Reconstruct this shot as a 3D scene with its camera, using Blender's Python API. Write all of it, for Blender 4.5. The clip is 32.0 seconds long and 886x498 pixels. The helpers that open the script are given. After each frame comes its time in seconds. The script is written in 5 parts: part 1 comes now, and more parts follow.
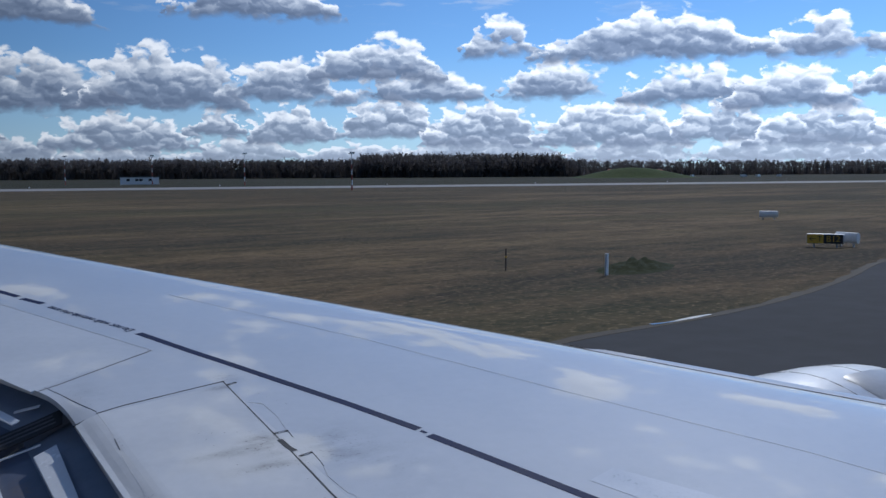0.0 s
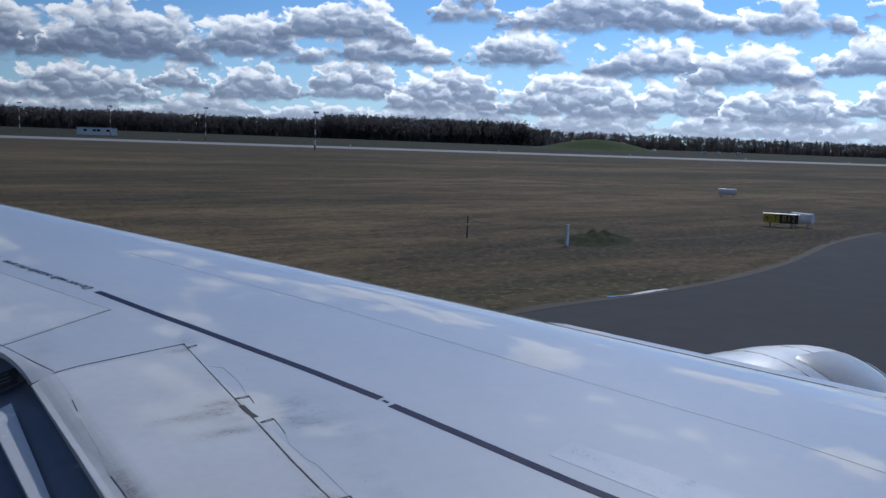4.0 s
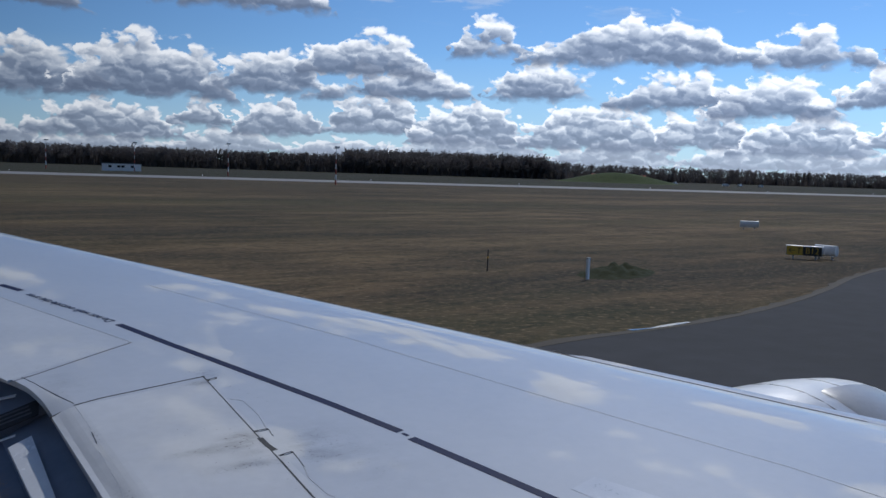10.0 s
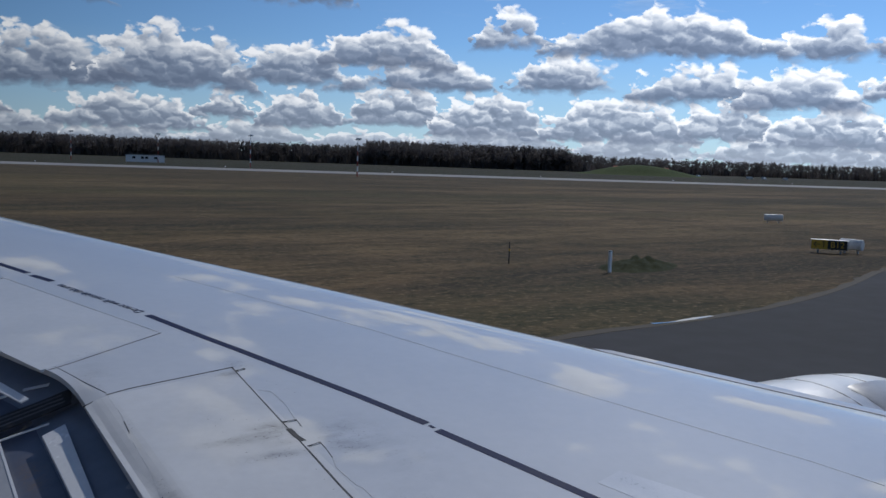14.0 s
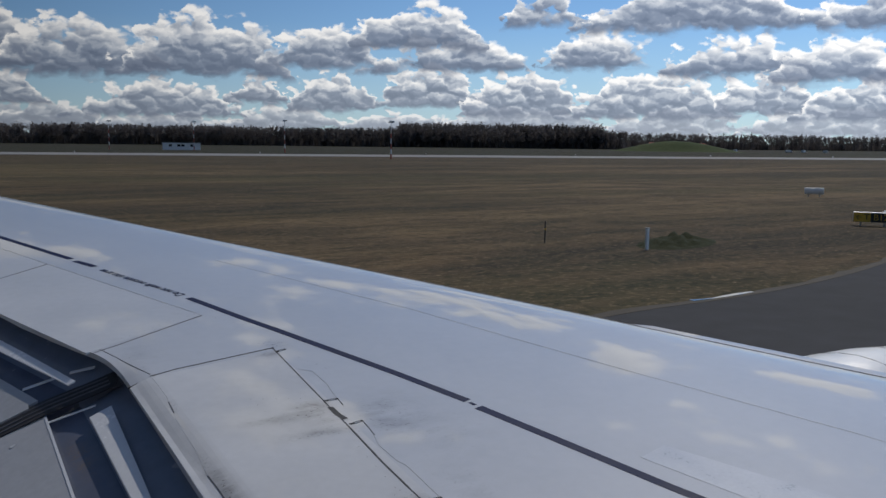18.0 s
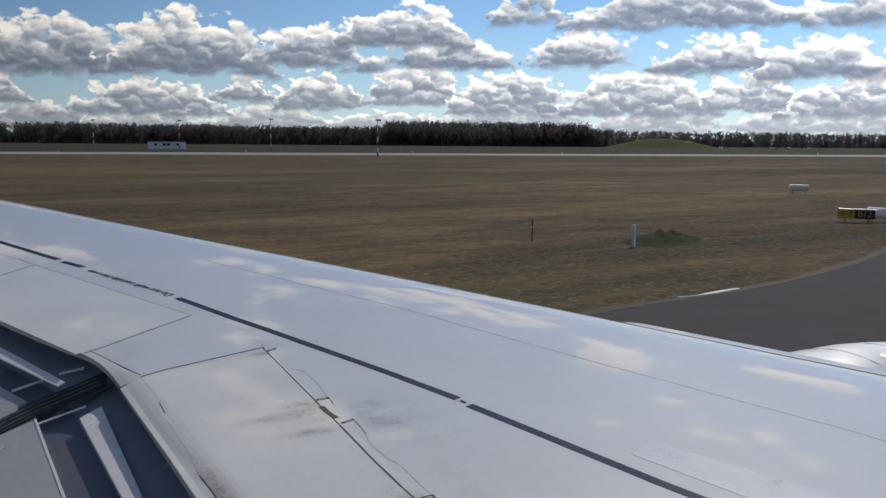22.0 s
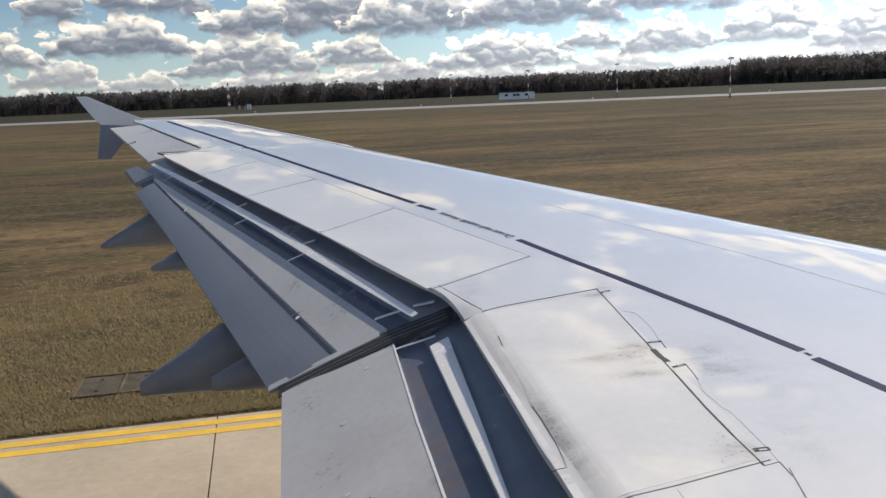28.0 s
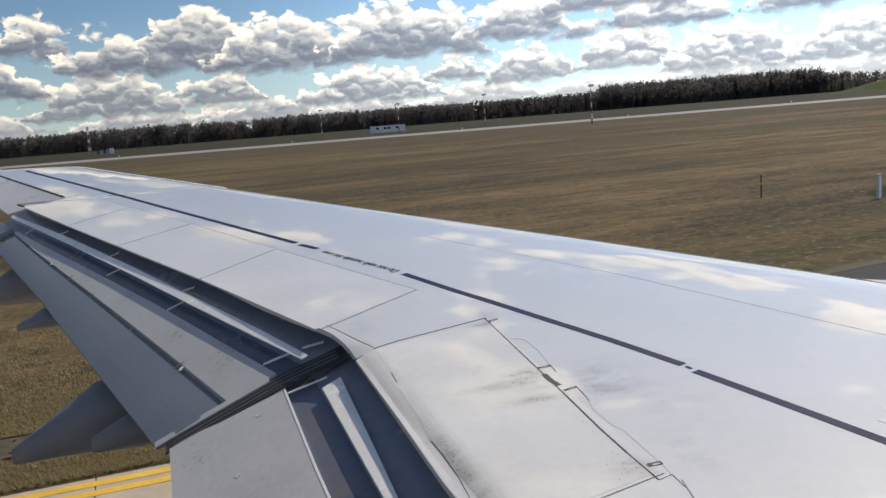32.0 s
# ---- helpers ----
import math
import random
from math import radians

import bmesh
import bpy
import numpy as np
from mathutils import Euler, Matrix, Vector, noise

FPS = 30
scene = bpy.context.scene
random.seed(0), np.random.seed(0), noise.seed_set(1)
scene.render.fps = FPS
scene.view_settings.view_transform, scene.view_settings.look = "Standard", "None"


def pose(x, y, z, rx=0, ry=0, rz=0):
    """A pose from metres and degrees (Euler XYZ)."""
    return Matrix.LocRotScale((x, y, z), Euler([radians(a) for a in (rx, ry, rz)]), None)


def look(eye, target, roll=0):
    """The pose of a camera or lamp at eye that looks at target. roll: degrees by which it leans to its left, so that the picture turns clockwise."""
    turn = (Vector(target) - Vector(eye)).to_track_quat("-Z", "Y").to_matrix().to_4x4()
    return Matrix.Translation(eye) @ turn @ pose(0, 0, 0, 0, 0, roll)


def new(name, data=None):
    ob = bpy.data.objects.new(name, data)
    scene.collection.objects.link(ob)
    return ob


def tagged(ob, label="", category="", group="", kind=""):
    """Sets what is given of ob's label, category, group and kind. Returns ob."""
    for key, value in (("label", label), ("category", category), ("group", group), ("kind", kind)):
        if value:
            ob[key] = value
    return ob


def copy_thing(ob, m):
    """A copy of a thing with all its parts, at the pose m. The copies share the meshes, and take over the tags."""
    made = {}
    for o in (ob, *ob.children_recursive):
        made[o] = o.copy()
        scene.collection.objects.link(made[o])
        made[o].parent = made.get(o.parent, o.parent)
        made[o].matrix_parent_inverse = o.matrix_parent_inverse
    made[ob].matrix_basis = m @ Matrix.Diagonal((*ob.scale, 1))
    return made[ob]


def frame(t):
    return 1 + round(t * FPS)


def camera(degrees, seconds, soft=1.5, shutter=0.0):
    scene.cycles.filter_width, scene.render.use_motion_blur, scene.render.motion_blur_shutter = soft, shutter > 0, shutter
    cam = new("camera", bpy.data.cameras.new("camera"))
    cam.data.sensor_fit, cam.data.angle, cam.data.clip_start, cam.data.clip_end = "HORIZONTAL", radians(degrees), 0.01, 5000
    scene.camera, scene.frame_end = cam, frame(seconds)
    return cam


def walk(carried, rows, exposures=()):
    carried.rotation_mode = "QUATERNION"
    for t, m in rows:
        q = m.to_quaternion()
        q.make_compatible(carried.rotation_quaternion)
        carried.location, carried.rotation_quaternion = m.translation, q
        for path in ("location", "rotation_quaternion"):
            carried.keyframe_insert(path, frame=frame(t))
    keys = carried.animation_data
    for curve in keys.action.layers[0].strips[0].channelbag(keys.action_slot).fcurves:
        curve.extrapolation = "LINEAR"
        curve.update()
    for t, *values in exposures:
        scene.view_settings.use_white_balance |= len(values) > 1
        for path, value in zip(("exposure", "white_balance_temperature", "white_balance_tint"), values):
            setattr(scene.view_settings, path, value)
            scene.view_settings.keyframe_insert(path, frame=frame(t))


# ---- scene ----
cam = camera(53.70, 32.0)
PATH = [
    (0, pose(0.033, 1.541, 4.702, 85.02, 0.30, -35.79)),
    (0.5, pose(0.032, 1.553, 4.729, 84.55, -0.37, -35.49)),
    (1, pose(0.031, 1.551, 4.732, 84.52, -0.99, -35.41)),
    (1.5, pose(0.029, 1.553, 4.737, 83.14, -1.01, -36.42)),
    (2, pose(0.013, 1.568, 4.739, 82.76, -1.75, -37.39)),
    (2.5, pose(0.015, 1.582, 4.739, 82.95, -2.21, -37.47)),
    (4.5, pose(0.012, 1.578, 4.730, 82.71, -2.16, -38.21)),
    (5, pose(0.013, 1.571, 4.728, 83.07, -2.40, -36.90)),
    (5.5, pose(0.016, 1.571, 4.725, 84.15, -2.49, -35.83)),
    (6, pose(0.014, 1.575, 4.703, 84.67, -1.98, -36.53)),
    (6.5, pose(0.023, 1.589, 4.725, 83.97, -2.16, -36.84)),
    (7, pose(0.021, 1.583, 4.725, 82.78, -2.10, -36.53)),
    (7.5, pose(0.018, 1.582, 4.728, 81.65, -2.06, -36.40)),
    (8, pose(0.020, 1.587, 4.727, 81.53, -2.10, -36.00)),
    (8.5, pose(0.021, 1.585, 4.723, 82.14, -1.90, -35.58)),
    (9, pose(0.016, 1.578, 4.714, 82.95, -1.69, -36.09)),
    (9.5, pose(0.015, 1.585, 4.724, 84.35, -1.85, -36.66)),
    (10, pose(0.023, 1.586, 4.720, 84.92, -1.86, -36.81)),
    (10.5, pose(0.014, 1.591, 4.725, 84.28, -2.18, -37.15)),
    (11, pose(0.008, 1.596, 4.727, 84.48, -2.89, -37.61)),
    (11.5, pose(0.015, 1.593, 4.722, 84.86, -3.00, -37.70)),
    (12, pose(0.011, 1.590, 4.723, 84.81, -2.92, -37.84)),
    (12.5, pose(0.007, 1.597, 4.726, 84.94, -2.72, -37.68)),
    (13, pose(0.017, 1.584, 4.718, 84.83, -1.71, -36.96)),
    (13.5, pose(-0.003, 1.583, 4.732, 84.66, -1.82, -36.73)),
    (15.5, pose(-0.027, 1.606, 4.714, 83.52, -0.96, -29.64)),
    (16, pose(-0.027, 1.610, 4.712, 84.07, 0.29, -29.72)),
    (16.5, pose(-0.020, 1.606, 4.711, 84.01, 0.58, -29.99)),
    (17, pose(-0.021, 1.606, 4.711, 83.69, -0.48, -31.68)),
    (17.5, pose(-0.014, 1.607, 4.704, 83.50, -0.91, -32.72)),
    (18, pose(-0.015, 1.607, 4.705, 83.08, -0.64, -33.25)),
    (18.5, pose(-0.018, 1.607, 4.711, 82.46, -0.51, -32.83)),
    (19, pose(-0.019, 1.601, 4.731, 81.37, -0.20, -31.54)),
    (19.5, pose(-0.021, 1.600, 4.711, 81.56, 0.30, -31.03)),
    (20, pose(-0.030, 1.597, 4.710, 81.37, 0.98, -31.82)),
    (20.5, pose(-0.034, 1.593, 4.710, 81.29, 1.11, -32.61)),
    (21, pose(-0.033, 1.593, 4.709, 81.51, 0.83, -33.30)),
    (21.5, pose(-0.035, 1.594, 4.710, 81.99, 0.13, -33.98)),
    (22, pose(-0.036, 1.601, 4.711, 82.97, -0.47, -34.12)),
    (22.5, pose(-0.042, 1.598, 4.715, 83.17, 0.16, -34.00)),
    (23, pose(-0.051, 1.588, 4.724, 82.46, 0.67, -33.27)),
    (23.5, pose(-0.034, 1.584, 4.711, 82.03, 0.92, -31.71)),
    (24, pose(-0.029, 1.589, 4.710, 81.55, 0.56, -29.81)),
    (24.5, pose(-0.018, 1.588, 4.706, 81.17, 0.30, -27.08)),
    (25, pose(0.006, 1.560, 4.698, 81.20, 1.39, -21.37)),
    (25.5, pose(0.022, 1.549, 4.694, 81.64, 2.77, -16.65)),
    (26, pose(0.022, 1.545, 4.692, 81.63, 2.99, -13.96)),
    (26.5, pose(0.019, 1.548, 4.689, 80.45, 3.17, -12.56)),
    (28.5, pose(0.012, 1.560, 4.688, 79.39, 2.34, -11.99)),
    (29, pose(0.011, 1.555, 4.690, 78.61, 2.72, -12.21)),
    (29.5, pose(0.020, 1.559, 4.695, 78.79, 4.04, -14.48)),
    (30, pose(0.006, 1.581, 4.706, 79.11, 4.41, -18.53)),
    (30.5, pose(-0.001, 1.571, 4.712, 81.10, 4.35, -19.53)),
    (31, pose(0.002, 1.570, 4.712, 82.36, 4.79, -19.37)),
    (31.5, pose(0.002, 1.568, 4.709, 82.71, 4.71, -19.55)),
    (32, pose(-0.025, 1.568, 4.710, 81.49, 4.53, -20.35)),
]
EXPOSURES = [(0.0, -0.33, 5600, 10), (8.0, -0.38, 5750, 10), (13.5, -0.45, 6000, 10), (16.0, -0.50, 6100, 10), (19.0, -0.40, 6600, 10), (20.5, -0.24, 6750, 10), (23.0, -0.05, 7050, 10),
             (24.5, 0.16, 7150, 10), (26.0, 0.50, 7350, 10), (29.0, 0.71, 7550, 10), (30.5, 0.60, 7550, 10), (32.0, 0.52, 7550, 10)]
walk(cam, PATH, EXPOSURES)

# ---- sun and sky ----
SUN_AZ, SUN_EL = 60.0, 45.0     # degrees clockwise from +y, and above the horizon
sun_way = Vector((math.sin(radians(SUN_AZ)) * math.cos(radians(SUN_EL)),
                  math.cos(radians(SUN_AZ)) * math.cos(radians(SUN_EL)), math.sin(radians(SUN_EL))))
sun = new("sun", bpy.data.lights.new("sun", "SUN"))
sun.data.energy, sun.data.angle, sun.data.color = 2.7, radians(0.6), (1.0, 0.935, 0.84)
sun.matrix_world = look(sun_way * 300, (0, 0, 0))


class Net:
    """Short hand for building a node tree."""
    def __init__(self, tree):
        self.t = tree

    def put(self, kind, at=None, **sets):
        n = self.t.nodes.new(kind)
        for key, value in sets.items():
            setattr(n, key, value)
        for key, value in (at or {}).items():
            if isinstance(value, bpy.types.NodeSocket):
                self.t.links.new(value, n.inputs[key])
            else:
                n.inputs[key].default_value = value
        return n

    def math(self, op, a, b=0.0, c=0.0, clamp=False):
        return self.put("ShaderNodeMath", {0: a, 1: b, 2: c}, operation=op, use_clamp=clamp).outputs[0]

    def noise(self, vec, scale, detail=4.0, rough=0.55, warp=0.0):
        return self.put("ShaderNodeTexNoise", {"Vector": vec, "Scale": scale, "Detail": detail, "Roughness": rough,
                                               "Distortion": warp}).outputs["Fac"]

    def ramp(self, fac, *stops):
        r = self.put("ShaderNodeValToRGB", {"Fac": fac})
        els = r.color_ramp.elements
        while len(els) < len(stops):
            els.new(0.5)
        for e, (p, c) in zip(els, stops):
            e.position = p
            e.color = (c, c, c, 1) if isinstance(c, (int, float)) else (*c, 1)
        return r.outputs["Color"]

    def span(self, v, a, b, lo=0.0, hi=1.0):
        return self.put("ShaderNodeMapRange", {0: v, 1: a, 2: b, 3: lo, 4: hi}).outputs[0]

    def smooth(self, v, a, b, lo=0.0, hi=1.0):
        return self.put("ShaderNodeMapRange", {0: v, 1: a, 2: b, 3: lo, 4: hi}, interpolation_type="SMOOTHSTEP").outputs[0]

    def mix(self, fac, a, b, blend="MIX"):
        n = self.put("ShaderNodeMix", data_type="RGBA", blend_type=blend)
        for sock, value in ((n.inputs[0], fac), (n.inputs[6], a), (n.inputs[7], b)):
            if isinstance(value, bpy.types.NodeSocket):
                self.t.links.new(value, sock)
            else:
                sock.default_value = value if isinstance(value, (int, float)) else (*value, 1)
        return n.outputs[2]


# cumulus clouds: azimuth of the middle, elevation of the flat base, half width, height (degrees)
HORIZON_CLOUDS = [
    (-11.1, 1.3, 2.6, 1.5), (-6.4, 1.0, 2.4, 0.8), (1.5, 0.8, 4.0, 0.9), (8.9, 0.7, 4.2, 1.1), (9.1, 1.1, 2.3, 1.1), (16.0, 0.7, 4.0, 0.9),
    (23.0, 0.9, 3.2, 1.2), (30.5, 0.8, 4.0, 1.0), (38.6, 0.9, 5.4, 1.3), (48.1, 0.8, 4.3, 1.3), (57.2, 0.7, 5.1, 1.5), (66.0, 0.8, 5.0, 1.3),
]
MIDDLE_CLOUDS = [
    (-15.3, 2.4, 3.0, 2.4), (-0.3, 1.7, 4.0, 2.6), (6.3, 2.1, 2.7, 1.7), (15.7, 1.5, 4.2, 2.1), (21.6, 2.4, 1.4, 1.5), (26.0, 2.0, 2.7, 2.2),
    (32.4, 2.4, 3.3, 2.3), (38.4, 1.8, 3.8, 2.6), (46.3, 1.7, 4.7, 2.6), (53.2, 2.0, 2.9, 2.2), (59.2, 1.6, 3.8, 2.3), (67.0, 2.0, 4.5, 2.4),
]
NEAR_CLOUDS = [
    (-7.8, 3.1, 3.8, 2.2), (-11.1, 5.2, 1.7, 1.9), (-7.6, 5.6, 1.7, 1.6), (-3.9, 5.4, 1.9, 2.0), (0.0, 4.2, 2.9, 2.2), (5.2, 4.3, 3.4, 3.4),
    (11.0, 4.0, 4.6, 2.8), (18.3, 4.1, 4.7, 3.6), (25.7, 4.8, 3.7, 2.1), (33.6, 4.7, 4.6, 1.7), (31.5, 6.0, 4.0, 2.5), (43.3, 4.9, 3.4, 1.8),
    (51.3, 4.4, 4.1, 1.8), (57.4, 3.9, 4.1, 2.0), (65.0, 4.3, 4.5, 2.4), (39.6, 7.6, 2.4, 1.7), (48.9, 7.2, 6.6, 2.4), (59.2, 7.0, 3.2, 2.0),
    (9.0, 9.0, 5.0, 2.3), (24.0, 9.9, 4.6, 2.0), (-2.0, 10.2, 5.0, 2.0), (68.0, 8.0, 4.0, 2.2), (-14.0, 8.2, 4.2, 1.8), (37.0, 11.6, 5.5, 2.0),
]


def group_of(name, ins, outs):
    """An empty node group with float sockets; a name that ends in * is a colour."""
    tree = bpy.data.node_groups.new(name, "ShaderNodeTree")
    for names, way in ((ins, "INPUT"), (outs, "OUTPUT")):
        for key in names:
            tree.interface.new_socket(key.strip("*"), in_out=way, socket_type="NodeSocketColor" if key.endswith("*") else "NodeSocketFloat")
    n = Net(tree)
    return n, n.put("NodeGroupInput").outputs, n.put("NodeGroupOutput").inputs


def bell_group():
    """How tall a rounded cloud stands at this azimuth, and the height over its base."""
    n, i, o = group_of("cloud_form", ("Along", "Up", "Middle", "Base", "Half", "High"), ("Tall", "Over"))
    p = n.math("ABSOLUTE", n.math("DIVIDE", n.math("SUBTRACT", i["Along"], i["Middle"]), i["Half"]))
    fall = n.math("MULTIPLY", n.math("POWER", p, 2.6), -1.0)
    n.t.links.new(n.math("MULTIPLY_ADD", fall, i["High"], i["High"]), o["Tall"])
    n.t.links.new(n.math("SUBTRACT", i["Up"], i["Base"]), o["Over"])
    return n.t


def cloud_group():
    """One cloud over what lies behind it: flat dim base, bright heaped top and rim."""
    n, i, o = group_of("cloud", ("Behind*", "Tall", "Over", "Size", "Puff", "Relief", "Haze"), ("Colour*",))
    over, size, tall = i["Over"], i["Size"], i["Tall"]
    puff = n.math("SUBTRACT", i["Puff"], 0.52)
    depth = n.math("DIVIDE", n.math("MULTIPLY_ADD", n.math("MULTIPLY", puff, 1.45), size, n.math("SUBTRACT", tall, over)), size)
    foot = n.math("DIVIDE", n.math("MULTIPLY_ADD", n.math("MULTIPLY", puff, 0.6), size, over), size)
    cover = n.math("MULTIPLY", n.smooth(depth, 0.0, 0.34), n.smooth(foot, -0.24, 0.24))
    rise = n.math("DIVIDE", over, n.math("MAXIMUM", tall, n.math("MULTIPLY", size, 0.6)), clamp=True)
    shade = n.math("MULTIPLY_ADD", rise, 0.60, 0.02)
    shade = n.math("ADD", shade, n.smooth(depth, 0.0, 1.1, 0.20, 0.0))
    shade = n.math("MULTIPLY_ADD", i["Relief"], 1.25, shade, clamp=True)
    tone = n.ramp(shade, (0.0, (0.19, 0.235, 0.33)), (0.26, (0.29, 0.345, 0.455)), (0.50, (0.62, 0.67, 0.75)), (0.80, (1.28, 1.25, 1.21)))
    tone = n.mix(i["Haze"], tone, (0.70, 0.76, 0.82))
    n.t.links.new(n.mix(n.math("MULTIPLY", cover, 0.96), i["Behind"], tone), o["Colour"])
    return n.t


def make_world():
    w = bpy.data.worlds.new("sky")
    scene.world = w
    w.cycles.sampling_method, w.cycles.sample_map_resolution = "MANUAL", 256
    w.use_nodes = True
    n = Net(w.node_tree)
    w.node_tree.nodes.clear()
    sky = n.put("ShaderNodeTexSky", sky_type="NISHITA", sun_disc=False, sun_elevation=radians(SUN_EL), sun_rotation=radians(SUN_AZ),
                air_density=0.8, dust_density=0.0, ozone_density=4.0)
    way = n.put("ShaderNodeTexCoord").outputs["Generated"]
    x, y, z = n.put("ShaderNodeSeparateXYZ", {0: way}).outputs
    az = n.math("MULTIPLY", n.math("ARCTAN2", x, y), 57.2958)
    el = n.math("MULTIPLY", n.math("ARCSINE", z), 57.2958)
    colour = n.mix(1.0, sky.outputs["Color"], (0.080, 0.092, 0.100), "MULTIPLY")
    colour = n.mix(n.span(z, 0.0, 0.13, 0.62, 0.0), colour, (0.50, 0.66, 0.78))

    def vec(op, p, q):
        return n.put("ShaderNodeVectorMath", {0: p, 1: q}, operation=op).outputs[0]

    def lumps(p, size):
        """Round heaps of one size, 1 at their tops."""
        d = n.put("ShaderNodeTexVoronoi", {"Vector": p, "Scale": 1.0 / size, "Smoothness": 0.35}, feature="SMOOTH_F1", voronoi_dimensions="2D").outputs["Distance"]
        return n.math("MULTIPLY_ADD", n.math("MULTIPLY", d, d), -1.5, 1.0)

    # heaped cloud texture in degrees, and how it catches the light from above
    flat = n.put("ShaderNodeCombineXYZ", {0: az, 1: n.math("MULTIPLY", el, 1.5), 2: 0.0}).outputs[0]
    curl = n.put("ShaderNodeTexNoise", {"Vector": flat, "Scale": 0.85, "Detail": 4.0, "Roughness": 0.52}, noise_dimensions="2D")
    bend = vec("MULTIPLY", vec("SUBTRACT", curl.outputs["Color"], (0.5, 0.5, 0.5)), (1.7, 1.2, 0.0))
    here = vec("ADD", flat, bend)
    there = vec("ADD", here, (0.12, 0.34, 0.0))
    b1, b2, b3 = (lumps(here, s) for s in (2.1, 0.95, 0.42))
    c1, c2, c3 = (lumps(there, s) for s in (2.1, 0.95, 0.42))
    fine = n.math("SUBTRACT", curl.outputs["Fac"], 0.5)

    def blend(w1, w2, w3, p, q, r):
        return n.math("MULTIPLY_ADD", p, w1, n.math("MULTIPLY_ADD", q, w2, n.math("MULTIPLY", r, w3)))

    heap = n.math("MULTIPLY_ADD", fine, 0.7, blend(0.58, 0.32, 0.10, b1, b2, b3))
    small = n.math("MULTIPLY_ADD", fine, 0.7, blend(0.25, 0.55, 0.20, b1, b2, b3))
    lit = n.math("SUBTRACT", blend(0.50, 0.26, 0.07, b1, b2, b3), blend(0.50, 0.26, 0.07, c1, c2, c3))
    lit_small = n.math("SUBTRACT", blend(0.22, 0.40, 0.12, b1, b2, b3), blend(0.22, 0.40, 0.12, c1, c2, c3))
    drift = n.math("MULTIPLY_ADD", fine, 3.2, az)
    cloud = cloud_group()

    def lay(colour, tall, over, size, puff, relief, haze):
        g = n.put("ShaderNodeGroup", node_tree=cloud)
        for key, value in (("Behind", colour), ("Tall", tall), ("Over", over), ("Size", size), ("Puff", puff), ("Relief", relief), ("Haze", haze)):
            if isinstance(value, bpy.types.NodeSocket):
                n.t.links.new(value, g.inputs[key])
            else:
                g.inputs[key].default_value = value
        return g.outputs["Colour"]

    # high broken cloud overhead, seen in the gloss of the wing
    lift = n.math("DIVIDE", 1.0, n.math("MAXIMUM", n.math("ADD", z, 0.02), 0.05))
    deck = n.put("ShaderNodeCombineXYZ", {0: n.math("MULTIPLY", x, lift), 1: n.math("MULTIPLY", y, lift), 2: 0.0}).outputs[0]
    veil = n.noise(deck, 1.9, 7.0, 0.60)
    above = n.noise(vec("ADD", deck, (0.06, 0.035, 0.0)), 1.9, 7.0, 0.60)
    cover = n.math("MULTIPLY", n.smooth(veil, 0.535, 0.62), n.smooth(el, 9.0, 14.0))
    shade = n.math("MULTIPLY_ADD", n.math("SUBTRACT", veil, above), 4.0, n.span(veil, 0.50, 0.68, 0.85, 0.30), clamp=True)
    colour = n.mix(cover, colour, n.ramp(shade, (0.1, (0.34, 0.38, 0.46)), (0.7, (0.86, 0.87, 0.88))))
    # cloud all round the horizon, beyond the ones that stand out
    away = n.math("ADD", n.smooth(az, -16.0, -24.0), n.smooth(az, 66.0, 76.0))
    for base, size, seed, haze in ((0.5, 1.0, 3.0, 0.45), (2.6, 1.8, 8.0, 0.15), (5.6, 2.2, 15.0, 0.0)):
        wave = n.put("ShaderNodeCombineXYZ", {0: n.math("DIVIDE", drift, size * 4.5), 1: seed, 2: 0.0}).outputs[0]
        tall = n.math("MULTIPLY", n.math("SUBTRACT", n.noise(wave, 1.0, 1.0, 0.5), 0.44), 7.0 * size)
        if size > 1.0:
            tall = n.math("MULTIPLY_ADD", n.math("SUBTRACT", away, 1.0), 4.0, tall)
        colour = lay(colour, tall, n.math("SUBTRACT", el, base), 0.55 * size, small, lit_small, haze)
    bell = bell_group()
    for bank, size, puff, relief, haze in ((HORIZON_CLOUDS, 0.6, small, lit_small, 0.34), (MIDDLE_CLOUDS, 1.0, small, lit_small, 0.12),
                                           (NEAR_CLOUDS, 1.4, heap, lit, 0.0)):
        for a, base, half, high in bank:
            g = n.put("ShaderNodeGroup", {"Along": drift, "Up": el, "Middle": a, "Base": base, "Half": 1.12 * half, "High": high}, node_tree=bell)
            colour = lay(colour, g.outputs["Tall"], g.outputs["Over"], size, puff, relief, haze)
    # the sky is brighter towards the sun
    colour = n.mix(1.0, colour, n.ramp(n.span(az, -20.0, 75.0), (0.0, 0.52), (0.27, 0.62), (0.42, 0.88), (0.58, 1.10), (0.95, 1.36)), "MULTIPLY")
    bg = n.put("ShaderNodeBackground", {"Color": colour, "Strength": 1.0})
    out = n.put("ShaderNodeOutputWorld")
    n.t.links.new(bg.outputs[0], out.inputs[0])


make_world()


